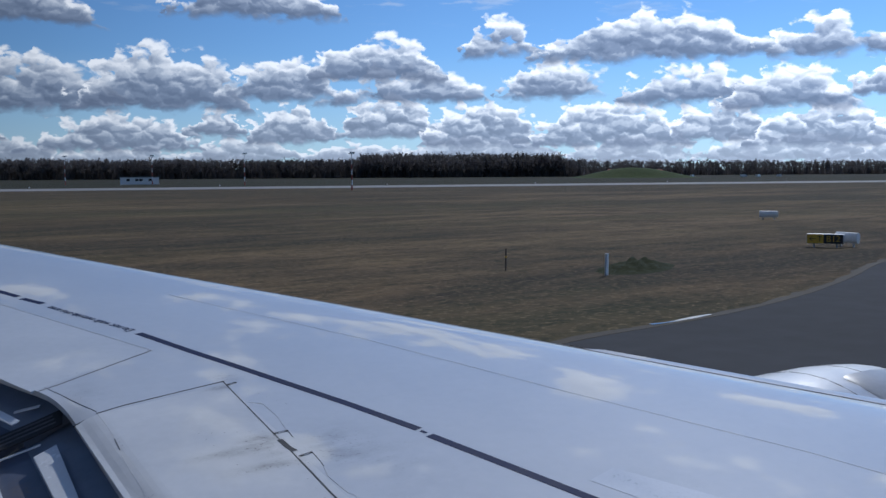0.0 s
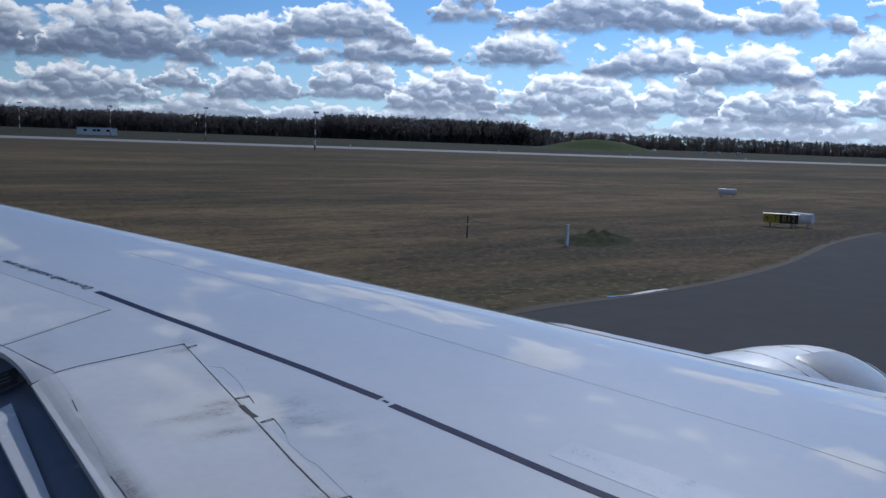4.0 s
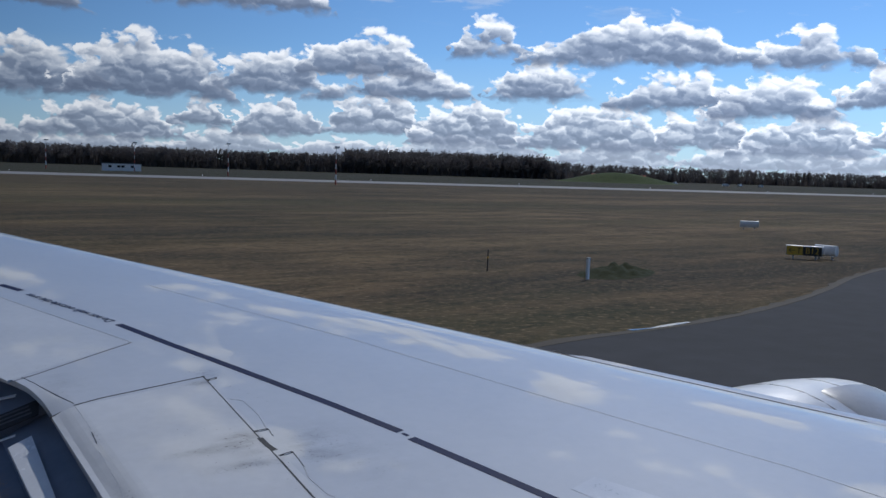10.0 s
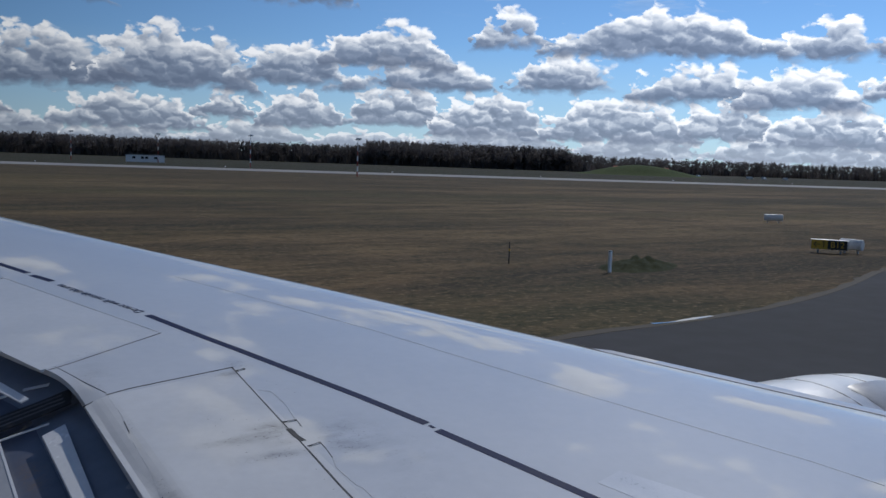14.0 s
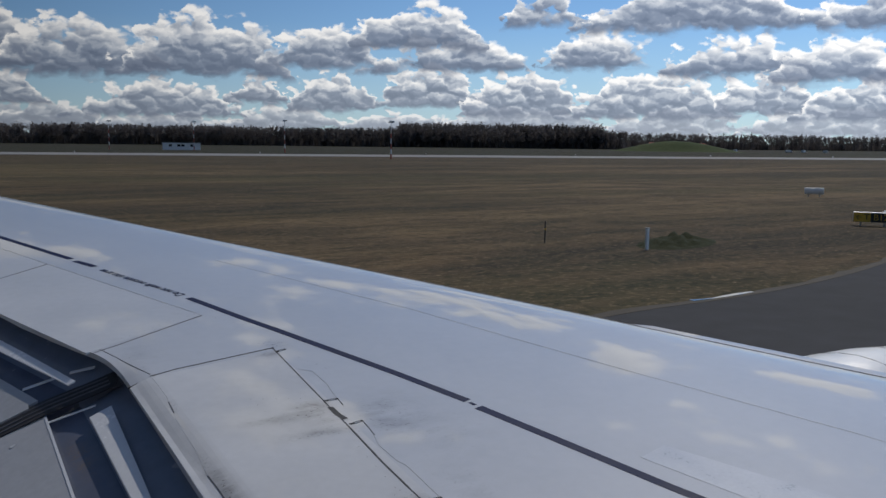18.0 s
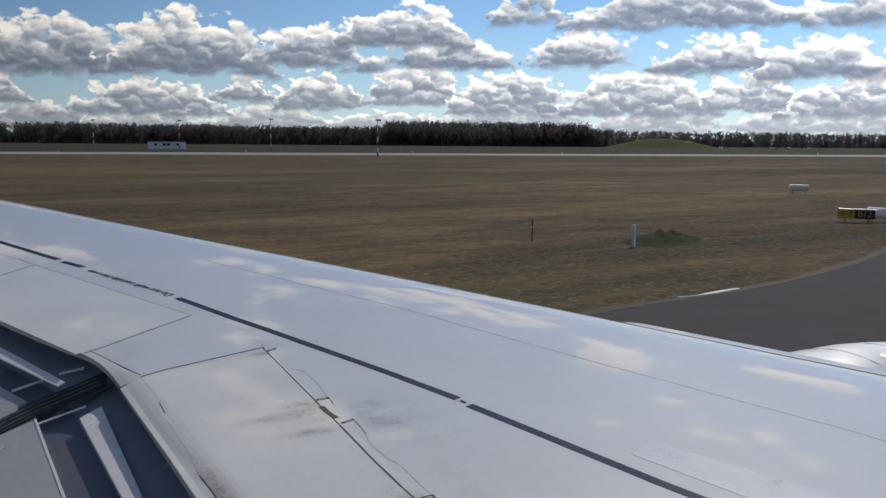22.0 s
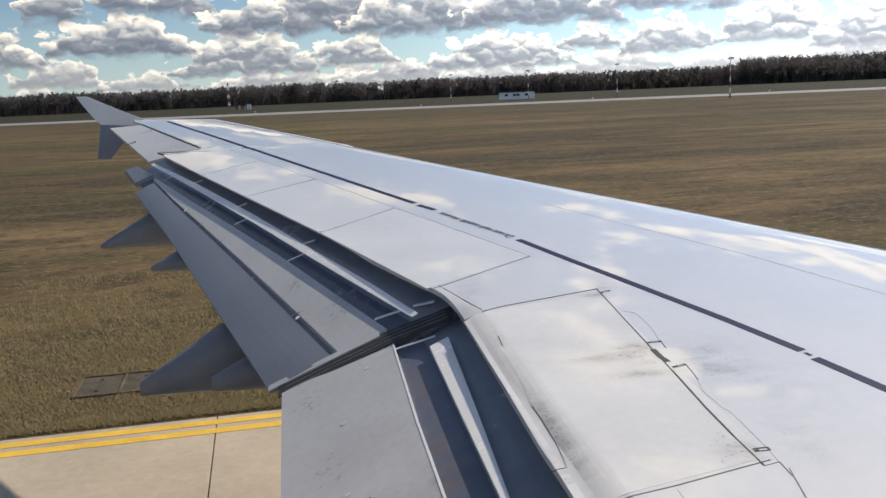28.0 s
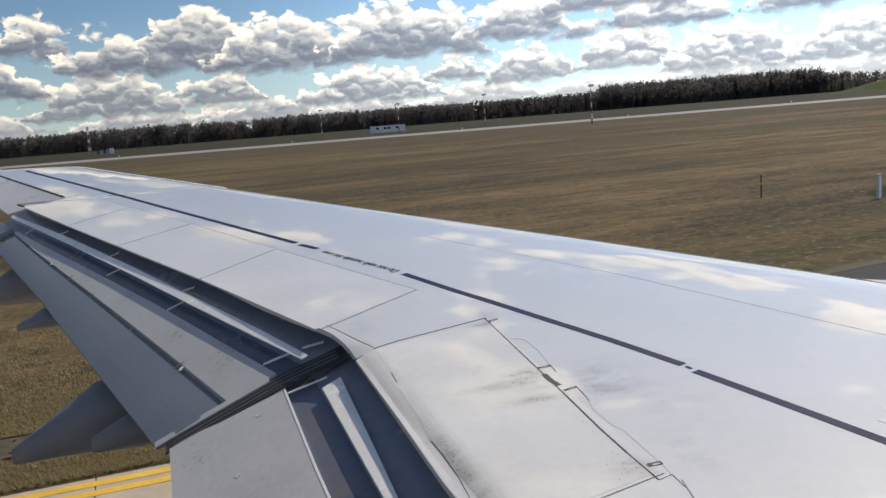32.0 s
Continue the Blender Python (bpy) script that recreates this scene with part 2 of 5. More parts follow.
# ---- materials ----
def material(name, colour, rough=0.5, metal=0.0, spots=(0.06, 3.0, 40.0), bump=0.0, bump_scale=60.0, coat=0.0, spec=0.5, tint=None):
    """A surface whose colour and gloss vary at two scales. spots: strength, coarse scale, fine scale."""
    m = bpy.data.materials.new(name)
    m.use_nodes = True
    n = Net(m.node_tree)
    b = m.node_tree.nodes["Principled BSDF"]
    pos = n.put("ShaderNodeNewGeometry").outputs["Position"]
    k, coarse, fine = spots
    v = n.math("ADD", n.math("MULTIPLY", n.noise(pos, coarse, 5), 0.6), n.math("MULTIPLY", n.noise(pos, fine, 3), 0.4))
    v = n.span(v, 0.3, 0.7)
    c1 = tuple(max(0.0, c * (1 - 2 * k)) for c in colour)
    c2 = tuple(min(1.0, c * (1 + 2 * k)) for c in colour) if tint is None else tint
    n.t.links.new(n.mix(v, c1, c2), b.inputs["Base Color"])
    n.t.links.new(n.span(v, 0, 1, max(0.02, rough * 0.85), min(1, rough * 1.18)), b.inputs["Roughness"])
    b.inputs["Metallic"].default_value = metal
    b.inputs["Specular IOR Level"].default_value = spec
    b.inputs["Coat Weight"].default_value = coat
    b.inputs["Coat Roughness"].default_value = 0.02
    b.inputs["Coat IOR"].default_value = 1.65
    if bump:
        bn = n.put("ShaderNodeBump", {"Height": n.noise(pos, bump_scale, 5), "Strength": bump, "Distance": 0.02})
        n.t.links.new(bn.outputs[0], b.inputs["Normal"])
    return m


PAINT = material("wing_paint", (0.52, 0.53, 0.545), 0.45, 0, (0.03, 1.3, 14.0), 0.0, 3.0, spec=0.15, coat=1.0)
def stained(m, dirt, stains):
    """Adds smudges of grime round a few places: x, y, half lengths along and across, weight."""
    n = Net(m.node_tree)
    b = m.node_tree.nodes["Principled BSDF"]
    old = b.inputs["Base Color"].links[0].from_socket
    pos = n.put("ShaderNodeNewGeometry").outputs["Position"]
    x, y, _ = n.put("ShaderNodeSeparateXYZ", {0: pos}).outputs
    total = 0.0
    for sx, sy, w, h, k in stains:
        p, q = n.math("DIVIDE", n.math("SUBTRACT", x, sx), w), n.math("DIVIDE", n.math("SUBTRACT", y, sy), h)
        r = n.math("MULTIPLY_ADD", p, p, n.math("MULTIPLY", q, q))
        total = n.math("MULTIPLY_ADD", n.math("POWER", 2.718, n.math("MULTIPLY", r, -1.0)), k, total)
    streak = n.put("ShaderNodeVectorMath", {0: pos, 1: (2.2, 5.0, 2.0)}, operation="MULTIPLY").outputs[0]
    rough = n.math("MULTIPLY", n.span(n.noise(streak, 1.6, 8, 0.7), 0.36, 0.62), total)
    fleck = n.math("MULTIPLY", n.span(n.noise(pos, 55.0, 3, 0.6), 0.60, 0.70), n.math("MULTIPLY", total, 0.8))
    fac = n.math("ADD", n.math("MULTIPLY", rough, 0.7), fleck, clamp=True)
    n.t.links.new(n.mix(fac, old, dirt), b.inputs["Base Color"])
    return m


stained(PAINT, (0.13, 0.12, 0.11), [(1.97, 5.10, 0.10, 0.13, 0.55), (2.06, 5.28, 0.14, 0.16, 0.38), (2.15, 4.95, 0.2, 0.3, 0.22), (1.94, 6.36, 0.07, 0.08, 0.6),
                                    (1.95, 4.4, 0.1, 0.2, 0.3), (1.2, 6.5, 0.12, 0.2, 0.25), (3.0, 4.0, 0.3, 0.3, 0.12)])
PANEL = material("panel_paint", (0.55, 0.56, 0.57), 0.45, 0, (0.04, 1.7, 18.0), 0.0, 4.0, spec=0.15, coat=0.8)
GRIMY = stained(material("grimy_panel", (0.55, 0.555, 0.56), 0.45, 0, (0.04, 1.7, 18.0), 0.0, 4.0, spec=0.15, coat=0.6), (0.12, 0.11, 0.10),
              [(1.74, 5.41, 0.10, 0.055, 1.2), (1.55, 5.33, 0.17, 0.05, 0.65), (1.66, 5.11, 0.17, 0.04, 0.85), (1.74, 5.26, 0.10, 0.12, 0.4), (1.09, 4.80, 0.035, 0.26, 1.0),
               (1.05, 4.45, 0.06, 0.12, 0.8), (1.72, 4.34, 0.10, 0.10, 0.7), (1.86, 6.22, 0.10, 0.06, 0.8)])
FLAPGREY = stained(material("flap_grey", (0.40, 0.41, 0.43), 0.30, 0, (0.07, 2.0, 25.0), 0.02, 6.0), (0.16, 0.13, 0.11),
                   [(0.66, 4.95, 0.05, 0.16, 0.75), (0.50, 4.9, 0.18, 0.05, 0.5), (0.25, 5.0, 0.2, 0.06, 0.3), (0.35, 5.6, 0.15, 0.2, 0.2)])
# Tab and flap end: darker and bluer than flap_grey.
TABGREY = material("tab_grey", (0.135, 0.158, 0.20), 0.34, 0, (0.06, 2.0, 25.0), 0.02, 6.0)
FAIRGREY = material("fairing_grey", (0.155, 0.17, 0.20), 0.38, 0, (0.06, 2.0, 25.0), 0.02, 6.0)
# Slot and nose colours hold the recess shade and the sky's blue reflection.
SLOTSHADE = material("slot_shade_blue", (0.105, 0.120, 0.170), 0.25, 0, (0.10, 1.2, 9.0), 0.02, 4.0)
stained(SLOTSHADE, (0.17, 0.135, 0.11), [(0.77, 5.95, 0.05, 0.2, 1.2), (0.74, 5.2, 0.06, 0.35, 0.9), (0.66, 4.9, 0.05, 0.3, 0.8), (0.4, 7.3, 0.3, 0.15, 0.4), (-0.3, 9.2, 0.3, 0.2, 0.4)])
SLATE = material("slate_shade_blue", (0.185, 0.212, 0.275), 0.25, 0, (0.08, 1.2, 9.0))
VANE = material("vane_white", (0.72, 0.73, 0.75), 0.25, 0, (0.03, 4.0, 30.0))
SEAL = material("seal_black", (0.025, 0.026, 0.03), 0.7, 0, (0.1, 8.0, 60.0))
SEAM = material("seam_grey", (0.10, 0.10, 0.11), 0.6, 0, (0.2, 5.0, 40.0))
FAINT = material("faint_seam", (0.50, 0.51, 0.525), 0.5, 0, (0.15, 5.0, 40.0))
STRIPE = material("marking_blue", (0.010, 0.018, 0.062), 0.65, 0, (0.15, 3.0, 50.0), spec=0.15)
STEEL = material("bare_metal", (0.62, 0.62, 0.63), 0.28, 1.0, (0.06, 4.0, 40.0), 0.03, 10.0)
NACELLE = material("nacelle_silver", (0.60, 0.59, 0.57), 0.32, 0.45, (0.05, 3.0, 30.0), 0.02, 6.0)
RUBBER = material("rubber", (0.03, 0.03, 0.03), 0.8)
WHITE = material("white_paint", (0.75, 0.76, 0.77), 0.4)
RED = material("red_paint", (0.34, 0.07, 0.05), 0.6)
YELLOW = material("yellow_paint", (0.64, 0.40, 0.05), 0.6, 0, (0.12, 2.0, 25.0))
BLACK = material("black_paint", (0.02, 0.02, 0.022), 0.5)
ROOF = material("red_roof", (0.42, 0.10, 0.05), 0.7, 0, (0.1, 0.5, 4.0))
WALLTAN = material("rendered_wall", (0.55, 0.44, 0.33), 0.8, 0, (0.08, 0.5, 4.0))
GREYSTEEL = material("galvanised_steel", (0.36, 0.38, 0.40), 0.45, 0.6)
GLASS = material("dark_glass", (0.02, 0.025, 0.03), 0.06, 0, spec=0.8)


def ground_material(name, cols, scales, rough=0.95, bump=0.4, stretch=(1, 1, 1), bands=False):
    m = bpy.data.materials.new(name)
    m.use_nodes = True
    n = Net(m.node_tree)
    b = m.node_tree.nodes["Principled BSDF"]
    pos = n.put("ShaderNodeNewGeometry").outputs["Position"]
    p = n.put("ShaderNodeVectorMath", {0: pos, 1: stretch}, operation="MULTIPLY").outputs[0]
    far, mid, near = (n.noise(p, s, d, 0.6) for s, d in zip(scales, (4, 6, 6)))
    c = n.mix(n.span(far, 0.38, 0.62), cols[0], cols[1])
    c = n.mix(n.span(mid, 0.42, 0.66), c, cols[2])
    c = n.mix(n.math("MULTIPLY", n.span(near, 0.42, 0.64), 0.8), c, cols[3])
    if bands:
        # damp dark patches, mown streaks and matted straw
        wide = n.put("ShaderNodeVectorMath", {0: pos, 1: (0.30, 1.0, 1.0)}, operation="MULTIPLY").outputs[0]

        def patch(shift, scale):
            return n.noise(n.put("ShaderNodeVectorMath", {0: wide, 1: shift}, operation="ADD").outputs[0], scale, 6, 0.62)

        damp = patch((31.0, 7.0, 0.0), 0.045)
        c = n.mix(n.span(patch((3.0, 91.0, 0.0), 0.06), 0.50, 0.60, 0.0, 0.55), c, (0.200, 0.138, 0.072))
        c = n.mix(n.span(damp, 0.49, 0.58, 0.0, 0.78), c, (0.030, 0.026, 0.018))
        c = n.mix(n.span(patch((5.0, 63.0, 0.0), 0.034), 0.50, 0.58, 0.0, 0.6), c, (0.050, 0.050, 0.022))
        # mown darker verge along the runway
        px, py, _ = n.put("ShaderNodeSeparateXYZ", {0: pos}).outputs
        off = n.math("MULTIPLY_ADD", px, 0.30, py)
        off = n.math("MULTIPLY_ADD", n.math("SUBTRACT", damp, 0.5), 160.0, off)
        c = n.mix(n.smooth(off, 130.0, 235.0, 0.0, 0.62), c, (0.040, 0.034, 0.022))
        streak = n.noise(n.put("ShaderNodeVectorMath", {0: pos, 1: (0.10, 0.42, 1.0)}, operation="MULTIPLY").outputs[0], 1.0, 4, 0.6)
        c = n.mix(n.span(streak, 0.52, 0.70, 0.0, 0.45), c, (0.18, 0.125, 0.068))
        clump = n.noise(n.put("ShaderNodeVectorMath", {0: pos, 1: (0.62, 0.85, 1.0)}, operation="MULTIPLY").outputs[0], 1.5, 5, 0.72)
        c = n.mix(n.span(clump, 0.50, 0.64, 0.0, 0.72), c, (0.020, 0.023, 0.011))
        straw = n.noise(n.put("ShaderNodeVectorMath", {0: pos, 1: (1.7, 2.1, 1.0)}, operation="MULTIPLY").outputs[0], 1.7, 5, 0.75)
        c = n.mix(n.span(straw, 0.53, 0.66, 0.0, 0.7), c, (0.26, 0.19, 0.105))
    n.t.links.new(c, b.inputs["Base Color"])
    b.inputs["Roughness"].default_value = rough
    b.inputs["Specular IOR Level"].default_value = 0.15
    h = n.math("ADD", n.noise(pos, 3.5, 6, 0.65), n.math("MULTIPLY", n.noise(pos, 22.0, 4, 0.6), 0.5))
    bn = n.put("ShaderNodeBump", {"Height": h, "Strength": bump, "Distance": 0.25})
    n.t.links.new(bn.outputs[0], b.inputs["Normal"])
    return m


GRASS = ground_material("dry_grass", ((0.128, 0.080, 0.042), (0.046, 0.050, 0.022), (0.175, 0.118, 0.064), (0.030, 0.026, 0.016)),
                        (0.012, 0.045, 0.35), stretch=(0.42, 1, 1), bands=True)
FARGRASS = ground_material("far_grass", ((0.030, 0.030, 0.016), (0.038, 0.034, 0.019), (0.025, 0.027, 0.014), (0.020, 0.021, 0.011)),
                           (0.012, 0.06, 1.0), stretch=(0.3, 1, 1))
GREEN = ground_material("green_grass", ((0.050, 0.080, 0.022), (0.066, 0.092, 0.028), (0.046, 0.070, 0.020), (0.036, 0.052, 0.017)), (0.03, 0.2, 1.5))
WEED = ground_material("weedy_green", ((0.028, 0.036, 0.014), (0.044, 0.048, 0.02), (0.026, 0.034, 0.012), (0.025, 0.03, 0.01)), (0.4, 1.5, 8.0))
TUFT = material("grass_blades", (0.52, 0.41, 0.25), 0.9, 0, (0.2, 0.4, 5.0), tint=(0.34, 0.29, 0.15))
CONCRETE = material("slab_concrete", (0.37, 0.32, 0.255), 0.85, 0, (0.10, 0.5, 9.0), 0.15, 30.0)
PITSTONE = material("old_stained_concrete", (0.125, 0.095, 0.065), 1.0, 0, (0.25, 2.0, 14.0), 0.3, 20.0, spec=0.05)
PITIRON = material("rusty_iron", (0.085, 0.076, 0.062), 1.0, 0.0, (0.25, 3.0, 20.0), 0.2, 30.0, spec=0.05)
ASPHALT = material("runway_asphalt", (0.20, 0.197, 0.193), 0.8, 0, (0.08, 0.05, 2.0))
TAXIASPHALT = material("taxiway_asphalt", (0.064, 0.065, 0.069), 0.95, 0, (0.16, 0.06, 0.9), 0.1, 40.0, spec=0.08)
EARTH = material("bare_earth", (0.052, 0.041, 0.026), 0.95, 0, (0.25, 0.5, 6.0), 0.3, 15.0)
WATER = material("still_water", (0.02, 0.022, 0.022), 0.04, 0, (0.1, 0.5, 4.0), spec=0.6)
BARK = material("bare_wood", (0.130, 0.121, 0.118), 0.95, 0, (0.15, 0.05, 0.8))
TWIGS = material("winter_twigs", (0.150, 0.138, 0.135), 0.95, 0, (0.18, 0.03, 0.6))


def thin_stuff(m, share):
    """Lets light through, as blades and fine twigs do."""
    n = Net(m.node_tree)
    b = m.node_tree.nodes["Principled BSDF"]
    through_it = n.put("ShaderNodeBsdfTranslucent", {"Color": b.inputs["Base Color"].links[0].from_socket})
    both = n.put("ShaderNodeMixShader", {0: share, 1: b.outputs[0], 2: through_it.outputs[0]})
    n.t.links.new(both.outputs[0], m.node_tree.nodes["Material Output"].inputs[0])


thin_stuff(TUFT, 0.5)
thin_stuff(TWIGS, 0.5)
thin_stuff(BARK, 0.5)


# ---- helpers for meshes ----
def mesh_of(name, verts, faces, mat, smooth=False):
    me = bpy.data.meshes.new(name)
    me.from_pydata([tuple(v) for v in verts], [], faces)
    me.materials.append(mat)
    if smooth:
        me.polygons.foreach_set("use_smooth", [True] * len(me.polygons))
    me.update()
    return me


def solid(name, verts, faces, mat, parent=None, label="", smooth=False):
    ob = new(name, mesh_of(name, verts, faces, mat, smooth))
    if parent:
        ob.parent = parent
    return tagged(ob, label)


def part(name, bm, mat, parent, label="", smooth=False):
    me = bpy.data.meshes.new(name)
    bmesh.ops.recalc_face_normals(bm, faces=bm.faces)
    bm.to_mesh(me)
    bm.free()
    me.materials.append(mat)
    if smooth:
        me.polygons.foreach_set("use_smooth", [True] * len(me.polygons))
    ob = new(name, me)
    ob.parent = parent
    return tagged(ob, label)


def thing(name, label, category, at=(0, 0, 0), turn=0.0, group="", kind=""):
    e = new(name)
    e.empty_display_size = 0.3
    e.matrix_world = pose(*at, 0, 0, turn)
    return tagged(e, label, category, group, kind)


def box(bm, lo, hi, bevel=0.0):
    c = [(a + b) / 2 for a, b in zip(lo, hi)]
    s = [b - a for a, b in zip(lo, hi)]
    r = bmesh.ops.create_cube(bm, size=1, matrix=Matrix.LocRotScale(c, None, s))
    if bevel:
        es = list({e for v in r["verts"] for e in v.link_edges})
        bmesh.ops.bevel(bm, geom=es, offset=bevel, segments=2, affect="EDGES")
    return bm


def tube(bm, a, b, r1, r2=None, n=8):
    a, b = Vector(a), Vector(b)
    d = b - a
    m = Matrix.Translation((a + b) / 2) @ d.to_track_quat("Z", "Y").to_matrix().to_4x4()
    bmesh.ops.create_cone(bm, segments=n, radius1=r1, radius2=r1 if r2 is None else r2, depth=d.length, cap_ends=True, matrix=m)
    return bm


def boxed(name, lo, hi, mat, parent, label="", bevel=0.0):
    return part(name, box(bmesh.new(), lo, hi, bevel), mat, parent, label)


def line(pts):
    """x as a function of y through a few points, straight on beyond them."""
    pts = sorted((y, x) for x, y in pts)

    def at(y):
        i = 0
        while i < len(pts) - 2 and y > pts[i + 1][0]:
            i += 1
        (y0, x0), (y1, x1) = pts[i], pts[i + 1]
        return x0 + (x1 - x0) * (y - y0) / (y1 - y0)
    return at


# ---- the wing ----
DIHEDRAL = math.tan(radians(5.3))


def plane_z(y):
    return 3.10 + DIHEDRAL * (y - 2)


def lead(y):
    """Leading edge."""
    if y > 16.1:
        return 7.62 - 0.5006 * 16.1 - (y - 16.1) ** 2 * 5.5
    return 7.62 - 0.5006 * y + 0.04 * math.exp(-((y - 7.6) / 1.8) ** 2)


shroud_out = line([(1.02, 6.43), (0.979, 6.593), (0.824, 7.006), (0.693, 7.39), (0.534, 7.98), (-0.992, 12.282), (-1.24, 13.14)])
hinge_ail = line([(-0.75, 13.2), (-1.73, 16.0)])


def trail(y):
    """Aft edge of the fixed upper skin and the spoilers."""
    if y < 6.15:
        return 1.05 - 0.036 * min(6.15 - y, 1.5)
    if y < 6.75:
        k = (y - 6.15) / 0.6
        return (1 - k) ** 2 * 1.05 + 2 * k * (1 - k) * 1.06 + k * k * shroud_out(6.75)
    if y < 12.77:
        return shroud_out(y)
    return hinge_ail(y)


def top(x, y):
    """Height of the upper skin."""
    le = lead(y)
    chord = max(le - trail(y), 0.5) / 0.8
    c = min(max((le - x) / chord, 0.0), 1.0)
    h = 0.012 * math.sin(math.pi * min(c / 0.8, 1)) if c > 0 else 0
    if c < 0.14:
        k = 1 - c / 0.14
        h -= min(0.036 * chord, 0.13) * (0.25 * k * k + 0.75 * (1 - math.sqrt(max(0.0, 1 - k ** 4))))
    if y < 6.5 and x < 1.18:
        h -= 0.03 * min(1.0, (1.18 - x) / 0.13) ** 2 * min(1.0, (6.5 - y) / 0.3)
    return plane_z(y) + h


def wing_skin(parent):
    ys = [1.9 + 0.25 * i for i in range(17)] + [6.15 + 0.06 * i for i in range(11)] + [7.0 + 0.35 * i for i in range(18)]
    ys += [12.76, 12.78, 12.95, 13.2] + [13.4 + 0.3 * i for i in range(9)] + [15.95, 16.1, 16.2, 16.3, 16.4, 16.5, 16.58]
    ys = sorted(set(round(y, 3) for y in ys))
    cs = [0, 0.003, 0.008, 0.016, 0.03, 0.05, 0.075, 0.1, 0.13, 0.17, 0.25, 0.35, 0.5, 0.65, 0.8, 0.9, 0.945, 0.96, 0.972, 0.984, 0.993, 1.0]
    verts, faces = [], []
    n = len(cs)
    for y in ys:
        le, te = lead(y), trail(y)
        for c in cs:
            x = le + (te - le) * c
            verts.append((x, y, top(x, y)))
        verts += [(te, y, top(te, y)), (te, y, top(te, y) - 0.03)]
        for c in reversed(cs):
            x = le + (te - le) * c
            depth = 0.11 * (le - te) * (math.sqrt(c) * (1 - c) * 2.2) ** 1.0
            verts.append((x, y, top(le, y) + (top(te, y) - 0.02 - top(le, y)) * c - depth - 0.01))
    m = 2 * n + 2
    for i in range(len(ys) - 1):
        for j in range(m):
            if j in (n - 1, n + 1):
                continue
            a, b = i * m + j, i * m + (j + 1) % m
            faces.append((a, a + m, b + m, b))
    faces.append(tuple(range(m)))
    faces.append(tuple(reversed(range((len(ys) - 1) * m, len(ys) * m))))
    ob = solid("wing_skin", verts, faces, PAINT, parent, "glossy light grey painted wing skin", smooth=True)
    return ob


def plate(name, corners, mat, parent, lift=0.006, thick=0.012, n=(6, 10), label="", drop=None):
    """A thin panel that lies on the skin; corners go round: front-in, front-out, aft-out, aft-in."""
    a, b, c, d = (Vector(p) for p in corners)
    verts, faces = [], []
    nu, nv = n
    for layer in (0, 1):
        for i in range(nu + 1):
            for j in range(nv + 1):
                u, v = i / nu, j / nv
                p = (a * (1 - v) + b * v) * (1 - u) + (d * (1 - v) + c * v) * u
                zz = top(p.x, p.y) + lift - (thick if layer else 0)
                if drop:
                    zz -= drop(u, v)
                verts.append((p.x, p.y, zz))
    k, s = nv + 1, (nu + 1) * (nv + 1)
    for i in range(nu):
        for j in range(nv):
            q = i * k + j
            faces += [(q, q + k, q + k + 1, q + 1), (s + q, s + q + 1, s + q + k + 1, s + q + k)]
    rim = [j for j in range(nv)] + [i * k + nv for i in range(nu)] + [nu * k + j for j in range(nv, 0, -1)] + [i * k for i in range(nu, 0, -1)]
    for q, r in zip(rim, rim[1:] + rim[:1]):
        faces.append((q, r, s + r, s + q))
    return solid(name, verts, faces, mat, parent, label)


def ribbon(name, pts, width, mat, parent, lift=0.004, label="", step=0.12, at=None):
    """A thin strip along a line on the skin."""
    at = at or top
    path = []
    for (x0, y0), (x1, y1) in zip(pts, pts[1:]):
        k = max(1, int(math.hypot(x1 - x0, y1 - y0) / step))
        path += [Vector((x0 + (x1 - x0) * i / k, y0 + (y1 - y0) * i / k)) for i in range(k)]
    path.append(Vector(pts[-1]))
    verts, faces = [], []
    for i, p in enumerate(path):
        d = (path[min(i + 1, len(path) - 1)] - path[max(i - 1, 0)]).normalized()
        s = Vector((-d.y, d.x)) * width / 2
        for q in (p + s, p - s):
            z0 = at(q.x, q.y)
            verts += [(q.x, q.y, z0 + lift), (q.x, q.y, z0 + lift - 0.007)]
    for i in range(len(path) - 1):
        a = 4 * i
        faces += [(a, a + 4, a + 6, a + 2), (a, a + 1, a + 5, a + 4), (a + 2, a + 6, a + 7, a + 3)]
    return solid(name, verts, faces, mat, parent, label)


aircraft = thing("airliner", "white airliner with lowered flaps standing on the concrete taxiway", "airplane")
wing = wing_skin(aircraft)

# spoilers: one inboard, four outboard
hinge_out = line([(1.736, 7.095), (1.10, 8.84), (0.542, 10.386), (0.013, 11.767), (-0.50, 13.1)])
cuts = [(7.095, 6.62), (8.84, 8.22), (10.386, 9.80), (11.767, 11.10), (13.15, 12.62)]
for (f0, a0), (f1, a1) in zip(cuts, cuts[1:]):
    g = 0.012
    plate("spoiler", [(hinge_out(f0 + g), f0 + g), (hinge_out(f1 - g), f1 - g), (trail(a1 - g) - 0.03, a1 - g), (trail(a0 + g) - 0.03, a0 + g)],
          PANEL, wing, lift=0.0006, label="flush light grey spoiler panel")
    ribbon("spoiler_gap", [(hinge_out(f1), f1), (trail(a1), a1)], 0.005, SEAM, wing, lift=0.0018)
    ribbon("hinge_line", [(hinge_out(f0) + 0.008, f0), (hinge_out(f1) + 0.008, f1)], 0.0030, FAINT, wing, lift=0.0014)
